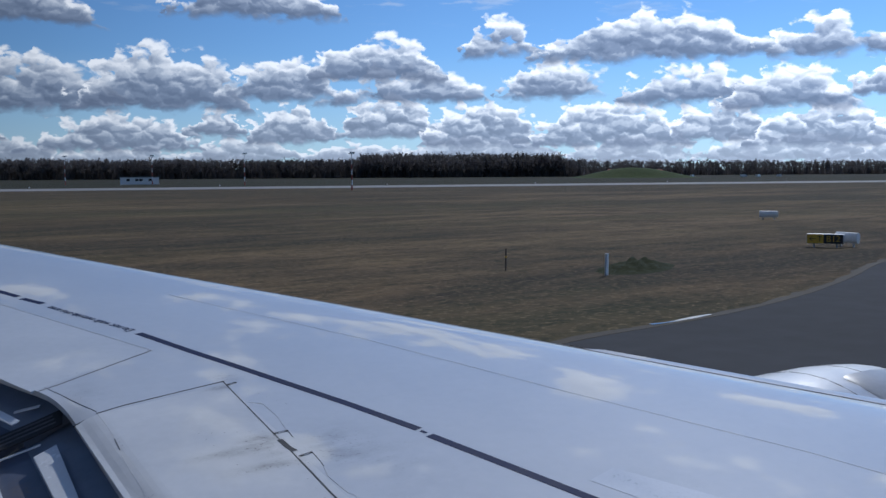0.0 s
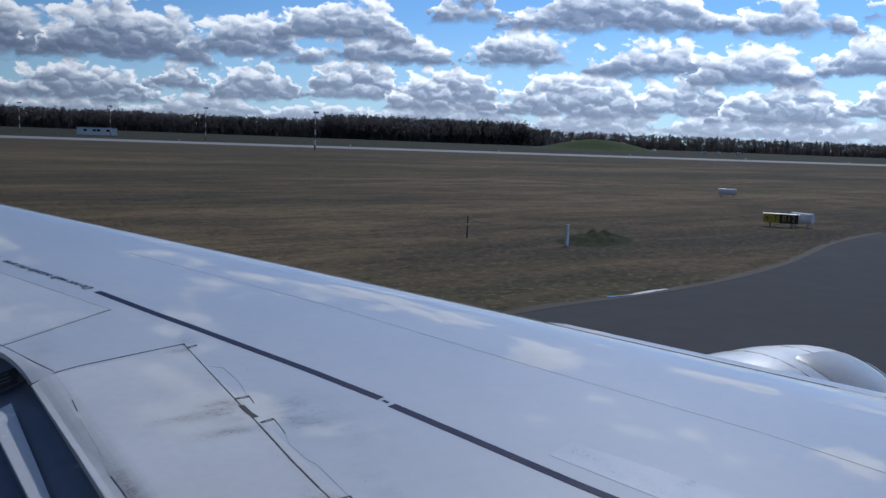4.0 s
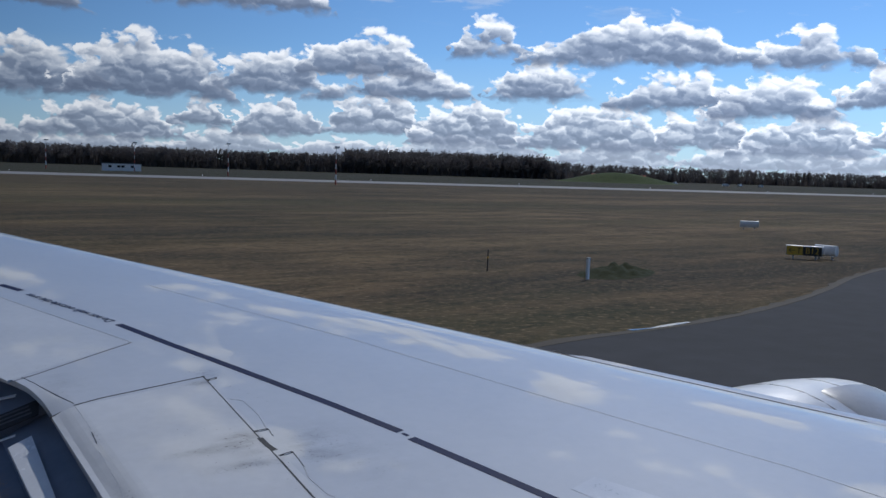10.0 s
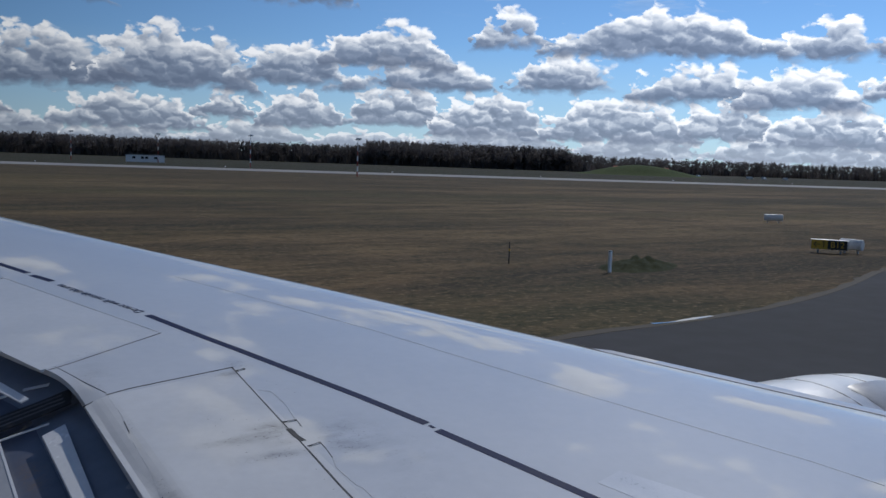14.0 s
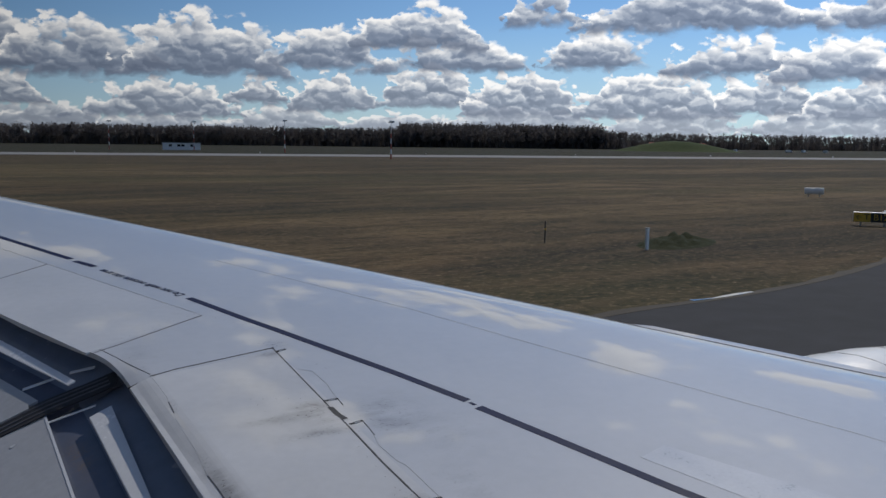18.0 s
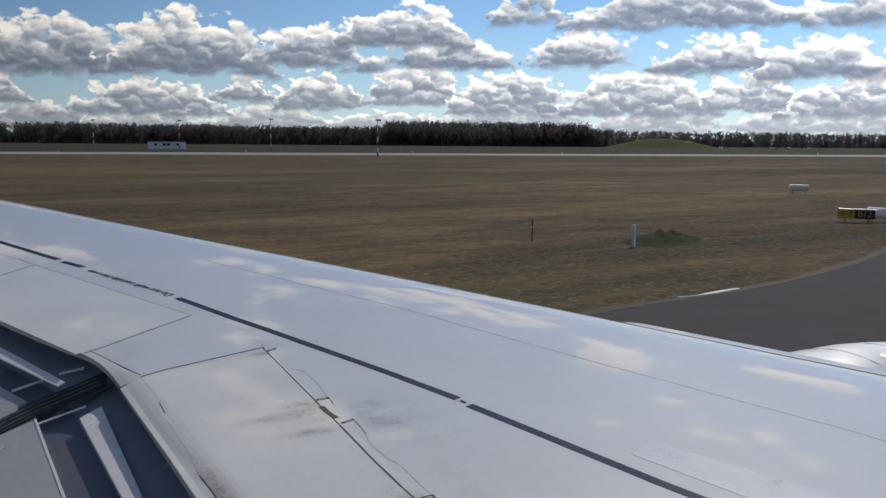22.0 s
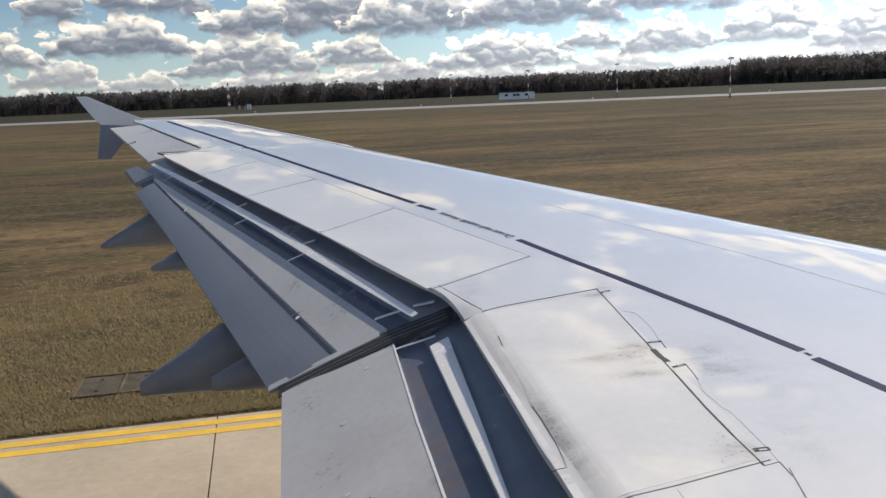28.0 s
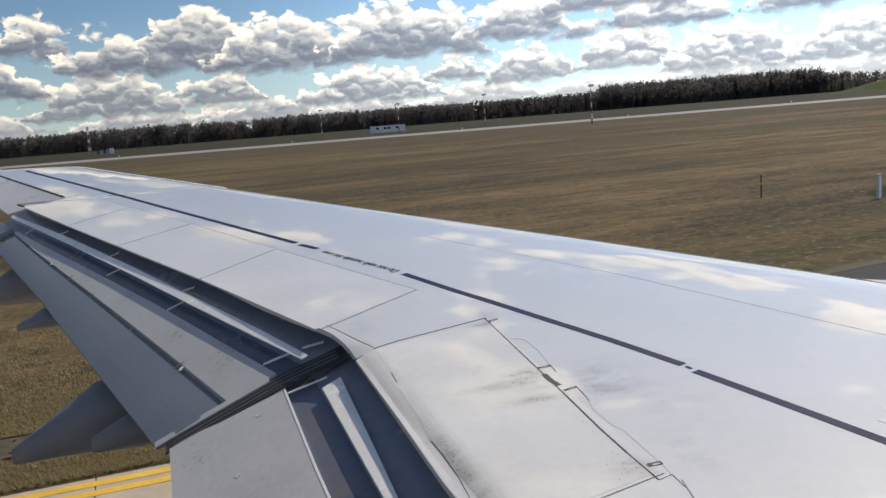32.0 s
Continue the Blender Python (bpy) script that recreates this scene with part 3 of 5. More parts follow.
ribbon("spoiler_gap", [(hinge_out(7.095), 7.095), (1.10, 6.69), (trail(6.62), 6.62)], 0.006, SEAM, wing, lift=0.0018)
plate("spoiler", [(1.755, 4.29), (1.90, 6.27), (1.04, 6.10), (0.99, 4.165)], GRIMY, wing, lift=0.0008, n=(30, 10), label="inboard light grey spoiler panel with grime at its hinges")
hinge = [(1.900, 6.309), (1.815, 5.454), (1.780, 5.093), (1.740, 4.721), (1.721, 4.470), (1.710, 4.237)]
ribbon("hinge_line", hinge, 0.006, SEAL, wing, lift=0.0020)
ribbon("hinge_line", hinge[2:5], 0.008, SEAL, wing, lift=0.0024)
ribbon("spoiler_gap", [(1.033, 6.094), (1.301, 6.188), (1.910, 6.316)], 0.007, SEAL, wing, lift=0.0020)
ribbon("spoiler_gap", [(1.755, 4.27), (1.34, 4.195), (0.985, 4.15)], 0.005, SEAM, wing, lift=0.0018)

# hinge fittings: a small dark clevis with a pale cap; the worn seal between two of them; seams and fasteners
for pts, wide in (([(1.892, 6.241), (1.958, 6.265)], 0.015), ([(1.812, 5.447), (1.892, 5.449)], 0.012), ([(1.798, 5.137), (1.873, 5.153)], 0.012), ([(1.734, 4.348), (1.796, 4.344)], 0.024)):
    arm = ribbon("hinge_fitting", pts, wide, SEAL, wing, lift=0.0030)
    (x0, y0), (x1, y1) = pts
    ribbon("fitting_cap", [(x0 * 0.7 + x1 * 0.3, y0 * 0.7 + y1 * 0.3 - 0.006), (x0 * 0.2 + x1 * 0.8, y0 * 0.2 + y1 * 0.8 - 0.006)], wide * 0.45, FLAPGREY, arm, lift=0.0036)
ribbon("worn_seal", [(1.807, 5.364), (1.801, 5.268), (1.808, 5.201)], 0.030, SEAL, wing, lift=0.0016, label="frayed black seal at the hinge")
ribbon("skin_seam", [(1.892, 5.449), (1.876, 5.362)], 0.003, SEAM, wing, lift=0.0018)
ribbon("skin_seam", [(1.873, 5.153), (1.862, 5.074), (1.844, 4.981)], 0.0035, SEAM, wing, lift=0.0018)
ribbon("skin_seam", [(1.890, 5.915), (1.945, 5.864), (1.931, 5.650), (1.889, 5.460)], 0.0022, FAINT, wing, lift=0.0014)
ribbon("skin_seam", [(1.844, 4.981), (1.810, 4.887), (1.804, 4.689), (1.819, 4.669), (1.790, 4.331), (1.777, 4.248)], 0.0030, FAINT, wing, lift=0.0014)
ribbon("skin_seam", [(1.710, 4.237), (1.777, 4.248), (1.765, 4.150)], 0.003, SEAM, wing, lift=0.0018)
ribbon("skin_seam", [(1.785, 4.20), (1.685, 3.88), (1.60, 3.55)], 0.0035, SEAM, wing, lift=0.0018)
ribbon("skin_seam", [(1.160, 6.158), (1.149, 5.791)], 0.0025, FAINT, wing, lift=0.0014)
ribbon("skin_seam", [(1.140, 5.760), (1.126, 5.623)], 0.0035, SEAM, wing, lift=0.0024)
ribbon("skin_seam", [(1.114, 5.548), (1.094, 5.204), (1.069, 4.972)], 0.0025, FAINT, wing, lift=0.0014)
ribbon("skin_seam", [(1.069, 4.972), (1.068, 4.832), (1.059, 4.632), (1.040, 4.462)], 0.0045, SEAM, wing, lift=0.0024)
ribbon("skin_seam", [(1.040, 4.462), (0.977, 4.456)], 0.0035, SEAM, wing, lift=0.0024)
ribbon("skin_seam", [(1.338, 4.18), (1.325, 3.98), (1.31, 3.7)], 0.0030, FAINT, wing, lift=0.0014)
ribbon("skin_seam", [(1.019, 6.669), (1.096, 6.406), (1.162, 6.167)], 0.003, SEAM, wing, lift=0.0018)


def rivets(name, runs, parent, r=0.0036):
    """Rows of small dark fasteners: from, to, how many."""
    verts, faces = [], []
    for (x0, y0), (x1, y1), k in runs:
        for i in range(k):
            x, y = x0 + (x1 - x0) * i / max(1, k - 1), y0 + (y1 - y0) * i / max(1, k - 1)
            j = len(verts)
            verts += [(x + r * math.cos(a * 1.0472), y + r * math.sin(a * 1.0472), top(x, y) + 0.0022) for a in range(6)]
            faces.append(tuple(range(j, j + 6)))
    return tagged(solid(name, verts, faces, SEAM, parent), "rows of small dark fasteners", kind="stuff")


rivets("fasteners", [((1.15, 5.75), (1.147, 5.66), 3), ((1.11, 5.10), (1.066, 4.62), 9), ((1.70, 4.42), (1.58, 4.30), 5), ((1.72, 4.50), (1.60, 4.42), 4),
                     ((1.50, 5.62), (1.52, 5.10), 7), ((1.50, 5.62), (1.78, 5.5), 6), ((1.52, 5.10), (1.80, 5.05), 7), ((1.72, 4.9), (1.66, 4.4), 6),
                     ((1.97, 6.1), (2.05, 5.8), 5), ((1.86, 6.42), (1.98, 6.30), 7), ((1.95, 6.46), (2.02, 6.30), 5), ((1.70, 7.18), (1.10, 8.86), 34),
                     ((1.12, 6.78), (1.70, 7.14), 12), ((1.80, 7.02), (1.98, 6.66), 6), ((1.16, 6.28), (1.12, 6.52), 5)], wing, 0.003)

# walkway line, broken for the words
ribbon("walkway_dash", [(2.472, 5.125), (2.478, 5.085)], 0.02, STRIPE, wing, lift=0.0016)
for pts in ([(-1.36, 16.15), (-0.43, 13.68), (0.46, 11.24), (1.16, 9.33), (1.297, 8.965)], [(1.312, 8.885), (1.412, 8.655)],
            [(1.790, 7.53), (1.955, 6.95), (2.065, 6.60), (2.345, 5.65), (2.474, 5.15)], [(2.476, 5.055), (2.575, 4.60), (2.702, 3.995), (2.818, 3.534), (2.95, 2.6)]):
    ribbon("walkway_line", pts, 0.055, STRIPE, wing, lift=0.0016, label="dark blue walkway line")


def words(text, at, ahead, size, mat, parent, lift=0.009, squeeze=1.0):
    cu = bpy.data.curves.new("lettering", "FONT")
    cu.body, cu.size, cu.align_x, cu.align_y, cu.extrude, cu.offset = text, size, "CENTER", "CENTER", 0.0005, -0.004 * size
    tmp = new("lettering", cu)
    bpy.context.view_layer.update()
    me = bpy.data.meshes.new_from_object(tmp.evaluated_get(bpy.context.evaluated_depsgraph_get()))
    bpy.data.objects.remove(tmp)
    me.materials.clear()
    me.materials.append(mat)
    ob = new("lettering", me)
    ob.parent = parent
    return ob, me


text = "Do not walk outside this area".split()
a, b = Vector((1.768, 7.615)), Vector((1.418, 8.545))
d = (b - a).normalized()
whole = words(" ".join(text), None, None, 0.12, STRIPE, wing)
wide = max(v.co.x for v in whole[1].vertices) - min(v.co.x for v in whole[1].vertices)
bpy.data.objects.remove(whole[0])
fit_x = (b - a).length / wide
start = 0.0
for word in text:
    ob, me = words(word, None, None, 0.12, STRIPE, wing)
    low, high = min(v.co.x for v in me.vertices), max(v.co.x for v in me.vertices)
    for v in me.vertices:
        p = a + d * (start + v.co.x - low) * fit_x + Vector((-d.y, d.x)) * v.co.y * 0.88
        v.co = (p.x, p.y, top(p.x, p.y) + 0.0022 + v.co.z)
    start += high - low + 0.034
    tagged(ob, "small dark painted word " + word)

# clear film patch beside the walkway line
CLEAR = material("clear_film", (0.53, 0.54, 0.555), 0.30, 0, (0.05, 6.0, 60.0), spec=0.3, coat=1.0)
plate("film_patch", [(3.348, 3.42), (3.0, 4.31), (2.80, 4.262), (3.02, 3.36)], CLEAR, wing, lift=0.001, thick=0.003, label="faint clear film patch on the wing skin")
# skin seams
ribbon("skin_seam", [(2.35, 8.6), (3.10, 6.75), (3.58, 5.25), (4.03, 3.96), (4.3, 2.8)], 0.0030, FAINT, wing, lift=0.0014)
ribbon("slat_gap_and_shade", [(lead(y) - 0.24, y) for y in (4.2, 6, 8, 10, 12, 14, 15.8)], 0.016, SEAM, wing, lift=0.0018)
# Black strip painted for the shaded gap between leading edge and nacelle.
ribbon("slat_gap_and_shade", [(lead(y) - 0.035, y) for y in (5.45, 5.0, 4.5, 3.9)], 0.030, SEAL, wing, lift=0.0030)

# aileron
plate("aileron", [(-0.70, 13.05), (-1.71, 15.95), (-2.20, 15.95), (-1.34, 13.05)], FLAPGREY, wing, lift=0.0, thick=0.03,
      label="grey aileron drooped below the wing", drop=lambda u, v: u * (0.13 - 0.10 * v))
ribbon("aileron_gap", [(-0.71, 13.1), (-1.72, 15.95)], 0.03, SEAL, wing, lift=0.006)
plate("flap_end_cover", [(-0.62, 12.80), (-0.70, 13.03), (-1.22, 13.0), (-1.12, 12.78)], SEAM, wing, lift=-0.015, thick=0.02, label="dark cover beside the aileron")
for x, y in ((-2.147, 16.069), (-2.003, 15.476), (-1.878, 14.932), (-1.73, 14.413)):
    part("static_wick", tube(bmesh.new(), (x + 0.08, y + 0.06, plane_z(y) - 0.06), (x - 0.02, y - 0.02, plane_z(y) - 0.085), 0.012, 0.006, 5), SEAL, wing)

# wing-tip fence
def fence(name, prof, cant, mat, label):
    """A thin upright blade at the wing tip that leans by cant."""
    vs = [(x, 16.62 + d + cant * (z - 4.4), z) for d in (0.0, 0.04) for x, z in prof]
    k = len(prof)
    fs = [tuple(range(k)), tuple(range(2 * k - 1, k - 1, -1))] + [(i, i + k, (i + 1) % k + k, (i + 1) % k) for i in range(k)]
    solid(name, vs, fs, mat, wing, label)


fence("wingtip_fence", [(-1.70, 4.44), (-2.20, 4.66), (-2.62, 4.87), (-2.78, 4.87), (-2.60, 4.60), (-2.44, 4.41), (-1.75, 4.36)], 0.12, PANEL, "light grey upper wingtip fence")
# Darker grey and inward lean stand in for the shade below the wing tip.
fence("lower_fence", [(-1.78, 4.35), (-2.44, 4.405), (-2.50, 3.88), (-2.30, 3.87), (-2.10, 4.12)], 0.45, FAIRGREY, "lower wingtip fence, darker grey for the shade it is in")


# ---- flaps ----
def in_z(x, y):
    return 3.37 + DIHEDRAL * (y - 6.3) + 0.41 * (x - 1.05)


pa, pb, pc = Vector((1.0, 6.5, 3.40)), Vector((-0.97, 12.34, 3.97)), Vector((0.04, 6.7, 3.0))
pn = (pb - pa).cross(pc - pa)


def out_z(x, y):
    return pa.z - (pn.x * (x - pa.x) + pn.y * (y - pa.y)) / pn.z


def slab(name, fore, aft, y0, y1, zf, mat, parent, lift=0.0, fore_thick=0.08, aft_thick=0.012, label="", n=14, bulge=0.0, m=6, skew=0.0, proud=0.0):
    """A tapered slab between two lines x(y); zf gives the height of its upper face."""
    verts, faces = [], []
    ring = 2 * (m + 1)
    for i in range(n + 1):
        y = y0 + (y1 - y0) * i / n
        xf, xa = fore(y), aft(y)
        for j in range(m + 1):
            u = j / m
            x = xf + (xa - xf) * u
            yy = y + skew * u * (1 if i == n else 0)
            nose = 0.0
            verts.append((x, yy, zf(x, yy) + lift + nose + bulge * math.sin(math.pi * u)))
        for j in range(m, -1, -1):
            u = j / m
            x = xf + (xa - xf) * u
            yy = y + skew * u * (1 if i == n else 0)
            t = (fore_thick * (1 - u) + aft_thick * u) * min(1.0, 0.55 + u * 4)
            verts.append((x, yy, zf(x, yy) + lift - t))
    for i in range(n):
        for j in range(ring):
            a, b = i * ring + j, i * ring + (j + 1) % ring
            faces.append((a, b, b + ring, a + ring))
    faces += [tuple(reversed(range(ring))), tuple(range(n * ring, (n + 1) * ring))]
    verts = [tuple(Vector(v).lerp(Vector((-0.05, 1.57, 4.71)), proud)) for v in verts]
    return solid(name, verts, faces, mat, parent, label, smooth=False)


wR, wL = line([(0.981, 6.277), (0.913, 5.296), (0.857, 4.566)]), line([(0.872, 6.339), (0.845, 5.25), (0.829, 4.497)])
mR, teI = line([(0.70, 6.4), (0.65, 5.14), (0.645, 4.6)]), line([(0.04, 6.69), (-0.02, 5.29)])
inflap = slab("inboard_flap", mR, teI, 2.1, 6.60, in_z, FLAPGREY, aircraft, 0.0, 0.14, 0.012, "light grey inboard flap, lowered")
slab("flap_slot", wL, line([(0.52, 6.4), (0.46, 4.6)]), 2.1, 6.5, in_z, SLOTSHADE, inflap, -0.045, 0.05, 0.05, "recess in front of the flap, coloured dark blue for its shade")
slab("flap_nose", line([(1.35, 6.3), (1.35, 2.0)]), lambda y: wL(y) - 0.02, 2.1, 6.46, in_z, SLATE, inflap, -0.05, 0.05, 0.05, "rounded nose of the flap vane, slate-blue for shade and reflected sky", bulge=0.02)
ribbon("edge_strip", [(mR(y) - 0.006, y) for y in (6.5, 5.5, 4.6, 3.0)], 0.012, VANE, inflap, lift=0.003, at=in_z, label="pale edge strip")
for x, y in ((0.52, 6.35), (0.33, 5.85), (0.28, 5.2)):
    ribbon("access_cover", [(x - 0.012, y), (x + 0.012, y + 0.006)], 0.022, FAINT, inflap, lift=0.004, at=in_z)
ribbon("recess", [(0.37, 5.08), (0.15, 5.12)], 0.03, SEAL, inflap, lift=0.003, at=in_z)
ribbon("recess", [(0.36, 5.08), (0.36, 4.6)], 0.05, SLOTSHADE, inflap, lift=0.003, at=in_z)
slab("flap_vane", wR, wL, 2.1, 6.24, in_z, VANE, inflap, -0.005, 0.02, 0.015, "white edge of the flap vane", proud=0.008)

shr = lambda y: shroud_out(y) + 0.25
oR = line([(-1.301, 13.025), (-0.611, 11.12), (-0.046, 9.477), (0.363, 8.238), (0.673, 7.309), (0.884, 6.631)])
oL = line([(-1.346, 13.056), (-0.605, 10.927), (-0.051, 9.303), (0.35, 8.092), (0.655, 7.189), (0.797, 6.775)])
mF = line([(-1.226, 12.369), (-0.721, 10.875), (-0.304, 9.667), (0.146, 8.343), (0.476, 7.312), (0.636, 6.821)])
sF = line([(-1.226, 12.369), (-0.922, 11.272), (-0.579, 10.119), (-0.162, 8.706), (0.112, 7.761), (0.399, 6.75)])
tF = line([(-1.274, 12.387), (-0.779, 10.619), (-0.403, 9.338), (-0.245, 8.791), (0.144, 7.418), (0.329, 6.765)])
oT = line([(-1.537, 12.582), (-1.128, 11.042), (-0.842, 9.97), (-0.664, 9.235), (-0.333, 7.91), (-0.06, 6.815)])
outflap = slab("outboard_flap", mF, lambda y: sF(y) - 0.02, 6.66, 12.25, out_z, FLAPGREY, aircraft, 0.0, 0.12, 0.05, "grey outboard flap, lowered", n=22)
slab("flap_slot", oL, lambda y: mF(y) - 0.12, 6.55, 12.95, out_z, SLOTSHADE, outflap, -0.04, 0.05, 0.05, "recess in front of the flap, coloured dark blue for its shade", n=22)
slab("flap_nose", shr, lambda y: oL(y) - 0.02, 6.5, 12.95, out_z, SLATE, outflap, -0.045, 0.05, 0.05, "rounded nose of the flap vane, slate-blue for shade and reflected sky", n=22, bulge=0.02)
slab("flap_vane", oR, oL, 6.64, 12.93, out_z, VANE, outflap, 0.0, 0.008, 0.006, "white edge of the flap vane", n=22, proud=0.02)
slab("tab_slot", lambda y: sF(y) + 0.01, lambda y: tF(y) - 0.10, 6.66, 12.2, out_z, SLOTSHADE, outflap, -0.035, 0.04, 0.04, "slot in front of the flap tab, coloured dark for its shade", n=22)
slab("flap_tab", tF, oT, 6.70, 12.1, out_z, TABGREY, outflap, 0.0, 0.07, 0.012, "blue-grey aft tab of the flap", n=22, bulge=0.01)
bm = bmesh.new()
corners = [(-1.661, 13.264), (-1.49, 13.139), (-1.239, 12.42), (-1.446, 12.47)]
ring = [bm.verts.new((x, y, out_z(x, y) + 0.01 - d)) for d in (0.0, 0.06) for x, y in corners]
bm.faces.new(ring[:4])
bm.faces.new(ring[7:3:-1])
for i in range(4):
    bm.faces.new((ring[i], ring[4 + i], ring[4 + (i + 1) % 4], ring[(i + 1) % 4]))
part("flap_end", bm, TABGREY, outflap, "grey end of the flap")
# thin pale ribs across the slots, and the seal between the flaps
for (x0, y0), (x1, y1) in (((-0.252, 9.581), (-0.096, 9.548)), ((0.165, 8.288), (0.319, 8.253)), ((0.639, 6.839), (0.797, 6.775)), ((-1.084, 11.995), (-0.967, 12.0)),
                           ((-0.692, 11.332), (-0.604, 11.283)), ((-0.223, 9.964), (-0.131, 9.93)), ((0.289, 8.442), (0.389, 8.384)), ((0.872, 6.747), (0.989, 6.668))):
    ribbon("slot_rib", [(x0, y0), (x1, y1)], 0.014, VANE, outflap, lift=0.002, at=out_z)
for (x0, y0), (x1, y1) in (((-0.779, 10.619), (-0.721, 10.611)), ((-0.601, 9.987), (-0.55, 10.03)), ((-0.414, 9.351), (-0.36, 9.358)), ((0.121, 7.428), (0.205, 7.427))):
    ribbon("slot_rib", [(x0, y0), (x1, y1)], 0.012, TABGREY, outflap, lift=0.002, at=out_z)
ribbon("end_plate", [(0.64, 6.645), (0.3, 6.69), (-0.04, 6.73)], 0.05, FLAPGREY, outflap, lift=0.008, at=out_z, label="grey end plate between the flaps")
ribbon("seal_strip", [(1.06, 6.46), (0.9, 6.50), (0.72, 6.56), (0.32, 6.62), (0.02, 6.66)], 0.13, SEAL, outflap, lift=0.0, at=out_z, label="black rubber seal between the flaps")
for o in (-0.035, 0.0, 0.035):
    ribbon("seal_rib", [(1.02, 6.47 + o), (0.72, 6.56 + o), (0.32, 6.62 + o), (0.06, 6.65 + o)], 0.008, SEAM, outflap, lift=0.004, at=out_z)
for x, y in ((0.18, 7.35), (-0.75, 10.6)):
    ribbon("access_cover", [(x - 0.012, y), (x + 0.012, y + 0.02)], 0.02, VANE, outflap, lift=0.008, at=out_z)
ribbon("slot_rib", [(0.92, 6.33), (0.70, 6.42)], 0.010, VANE, inflap, lift=0.0, at=in_z)


def fairing(y, x0, xk, x1, bottom, high, tip, wide):
    """A canoe under the flap from x0: full depth up to xk, then narrowing to a blunt tip at x1."""
    verts, faces = [], []
    n, m = 16, 12
    for i in range(n + 1):
        x = x0 + (x1 - x0) * i / n
        u = max(0.0, (xk - x) / (xk - x1))
        rise = min(1.0, 0.35 + 2.5 * i / n)
        cap = high if x < oT(y) + 0.03 else min(high, out_z(x, y) - 0.10)
        deep = (cap - bottom) * (1 - u) + tip * u
        for j in range(m):
            a = 2 * math.pi * j / m
            verts.append((x, y + wide * rise * (1 - 0.8 * u ** 1.3) * math.cos(a), bottom + 0.02 * u + deep / 2 * (1 + rise * math.sin(a))))
    for i in range(n):
        for j in range(m):
            a, b = i * m + j, i * m + (j + 1) % m
            faces.append((a, b, b + m, a + m))
    faces += [tuple(reversed(range(m))), tuple(range(n * m, (n + 1) * m))]
    return solid("flap_fairing", verts, faces, FAIRGREY, aircraft, "blue-grey pointed flap track fairing", smooth=True)


fairing(8.0, 1.4, -0.30, -0.96, 2.58, 3.13, 0.11, 0.15)
fairing(7.45, 1.2, -0.10, -0.42, 2.74, 3.02, 0.10, 0.11)
fairing(9.8, 0.8, -0.72, -1.03, 3.17, 3.40, 0.05, 0.12)
fairing(11.6, 0.2, -1.15, -1.76, 3.14, 3.56, 0.05, 0.12)


# ---- engine, fuselage and wheels ----
def lathe(name, prof, axis, mat, parent, label="", n=40, arc=(0, 360)):
    """Rings along x: (x, radius), round the line y, z = axis."""
    verts, faces = [], []
    closed = arc == (0, 360)
    m = n if closed else n + 1
    for x, r in prof:
        for j in range(m):
            a = radians(arc[0] + (arc[1] - arc[0]) * j / n)
            verts.append((x, axis[0] + r * math.cos(a), axis[1] + r * math.sin(a)))
    for i in range(len(prof) - 1):
        for j in range(n):
            a, b = i * m + j, i * m + (j + 1) % m
            faces.append((a, b, b + m, a + m))
    return solid(name, verts, faces, mat, parent, label, smooth=True)


ENG = (5.75, 1.785)
COWL = [(3.6, 0.85), (4.6, 0.99), (5.5, 1.10), (6.1, 1.155), (6.6, 1.168), (6.96, 1.162), (7.4, 1.15), (7.7, 1.13), (8.0, 1.095), (8.2, 1.05)]


def cowl(x):
    for (x0, r0), (x1, r1) in zip(COWL, COWL[1:]):
        if x <= x1:
            return r0 + (r1 - r0) * (x - x0) / (x1 - x0)
    return COWL[-1][1]


nac = lathe("engine_nacelle", COWL, ENG, NACELLE, aircraft, "silver-grey engine nacelle")
lathe("inlet_lip", [(8.2, 1.055), (8.36, 1.0), (8.5, 0.92), (8.6, 0.81), (8.57, 0.74), (8.3, 0.70), (7.4, 0.68), (7.4, 0.02)], ENG, STEEL, nac, "polished metal inlet lip")
lathe("exhaust_cone", [(3.6, 0.84), (3.1, 0.60), (2.7, 0.32)], ENG, GREYSTEEL, nac)
for x in (6.45, 6.95, 7.55):
    lathe("cowl_seam", [(x - 0.006, cowl(x - 0.006) - 0.002), (x, cowl(x) + 0.003), (x + 0.006, cowl(x + 0.006) - 0.002)], ENG, SEAM, nac, n=48)
# Grey raised shell stands in for the wing's reflection on the nacelle.
lathe("reflection_panel", [(7.15, cowl(7.15)), (7.2, cowl(7.2) + 0.02), (7.6, cowl(7.6) + 0.03), (7.95, cowl(7.95) + 0.02), (8.0, cowl(8.0))], ENG, FLAPGREY, nac, "grey raised panel on the nacelle for the wing's reflection", n=12, arc=(100, 150))
boxed("pylon", (4.0, 5.62, 2.55), (6.4, 5.88, 2.98), PAINT, aircraft, "grey engine pylon", 0.05)
# inboard slat standing proud of the leading edge
slat = [(lead(y) + 0.02, y) for y in (6.15, 5.9, 5.6, 5.2, 4.9, 4.6, 4.0)]
verts, faces = [], []
for i, (x, y) in enumerate(slat):
    w = 0.02 + 0.10 * min(1, i / 2)
    for dx, dz in ((-w - 0.06, -0.05), (-0.10, -0.035 - 0.03 * (i == 0)), (-0.01, -0.075), (0.03, -0.19)):
        verts.append((x + dx, y, plane_z(y) + dz))
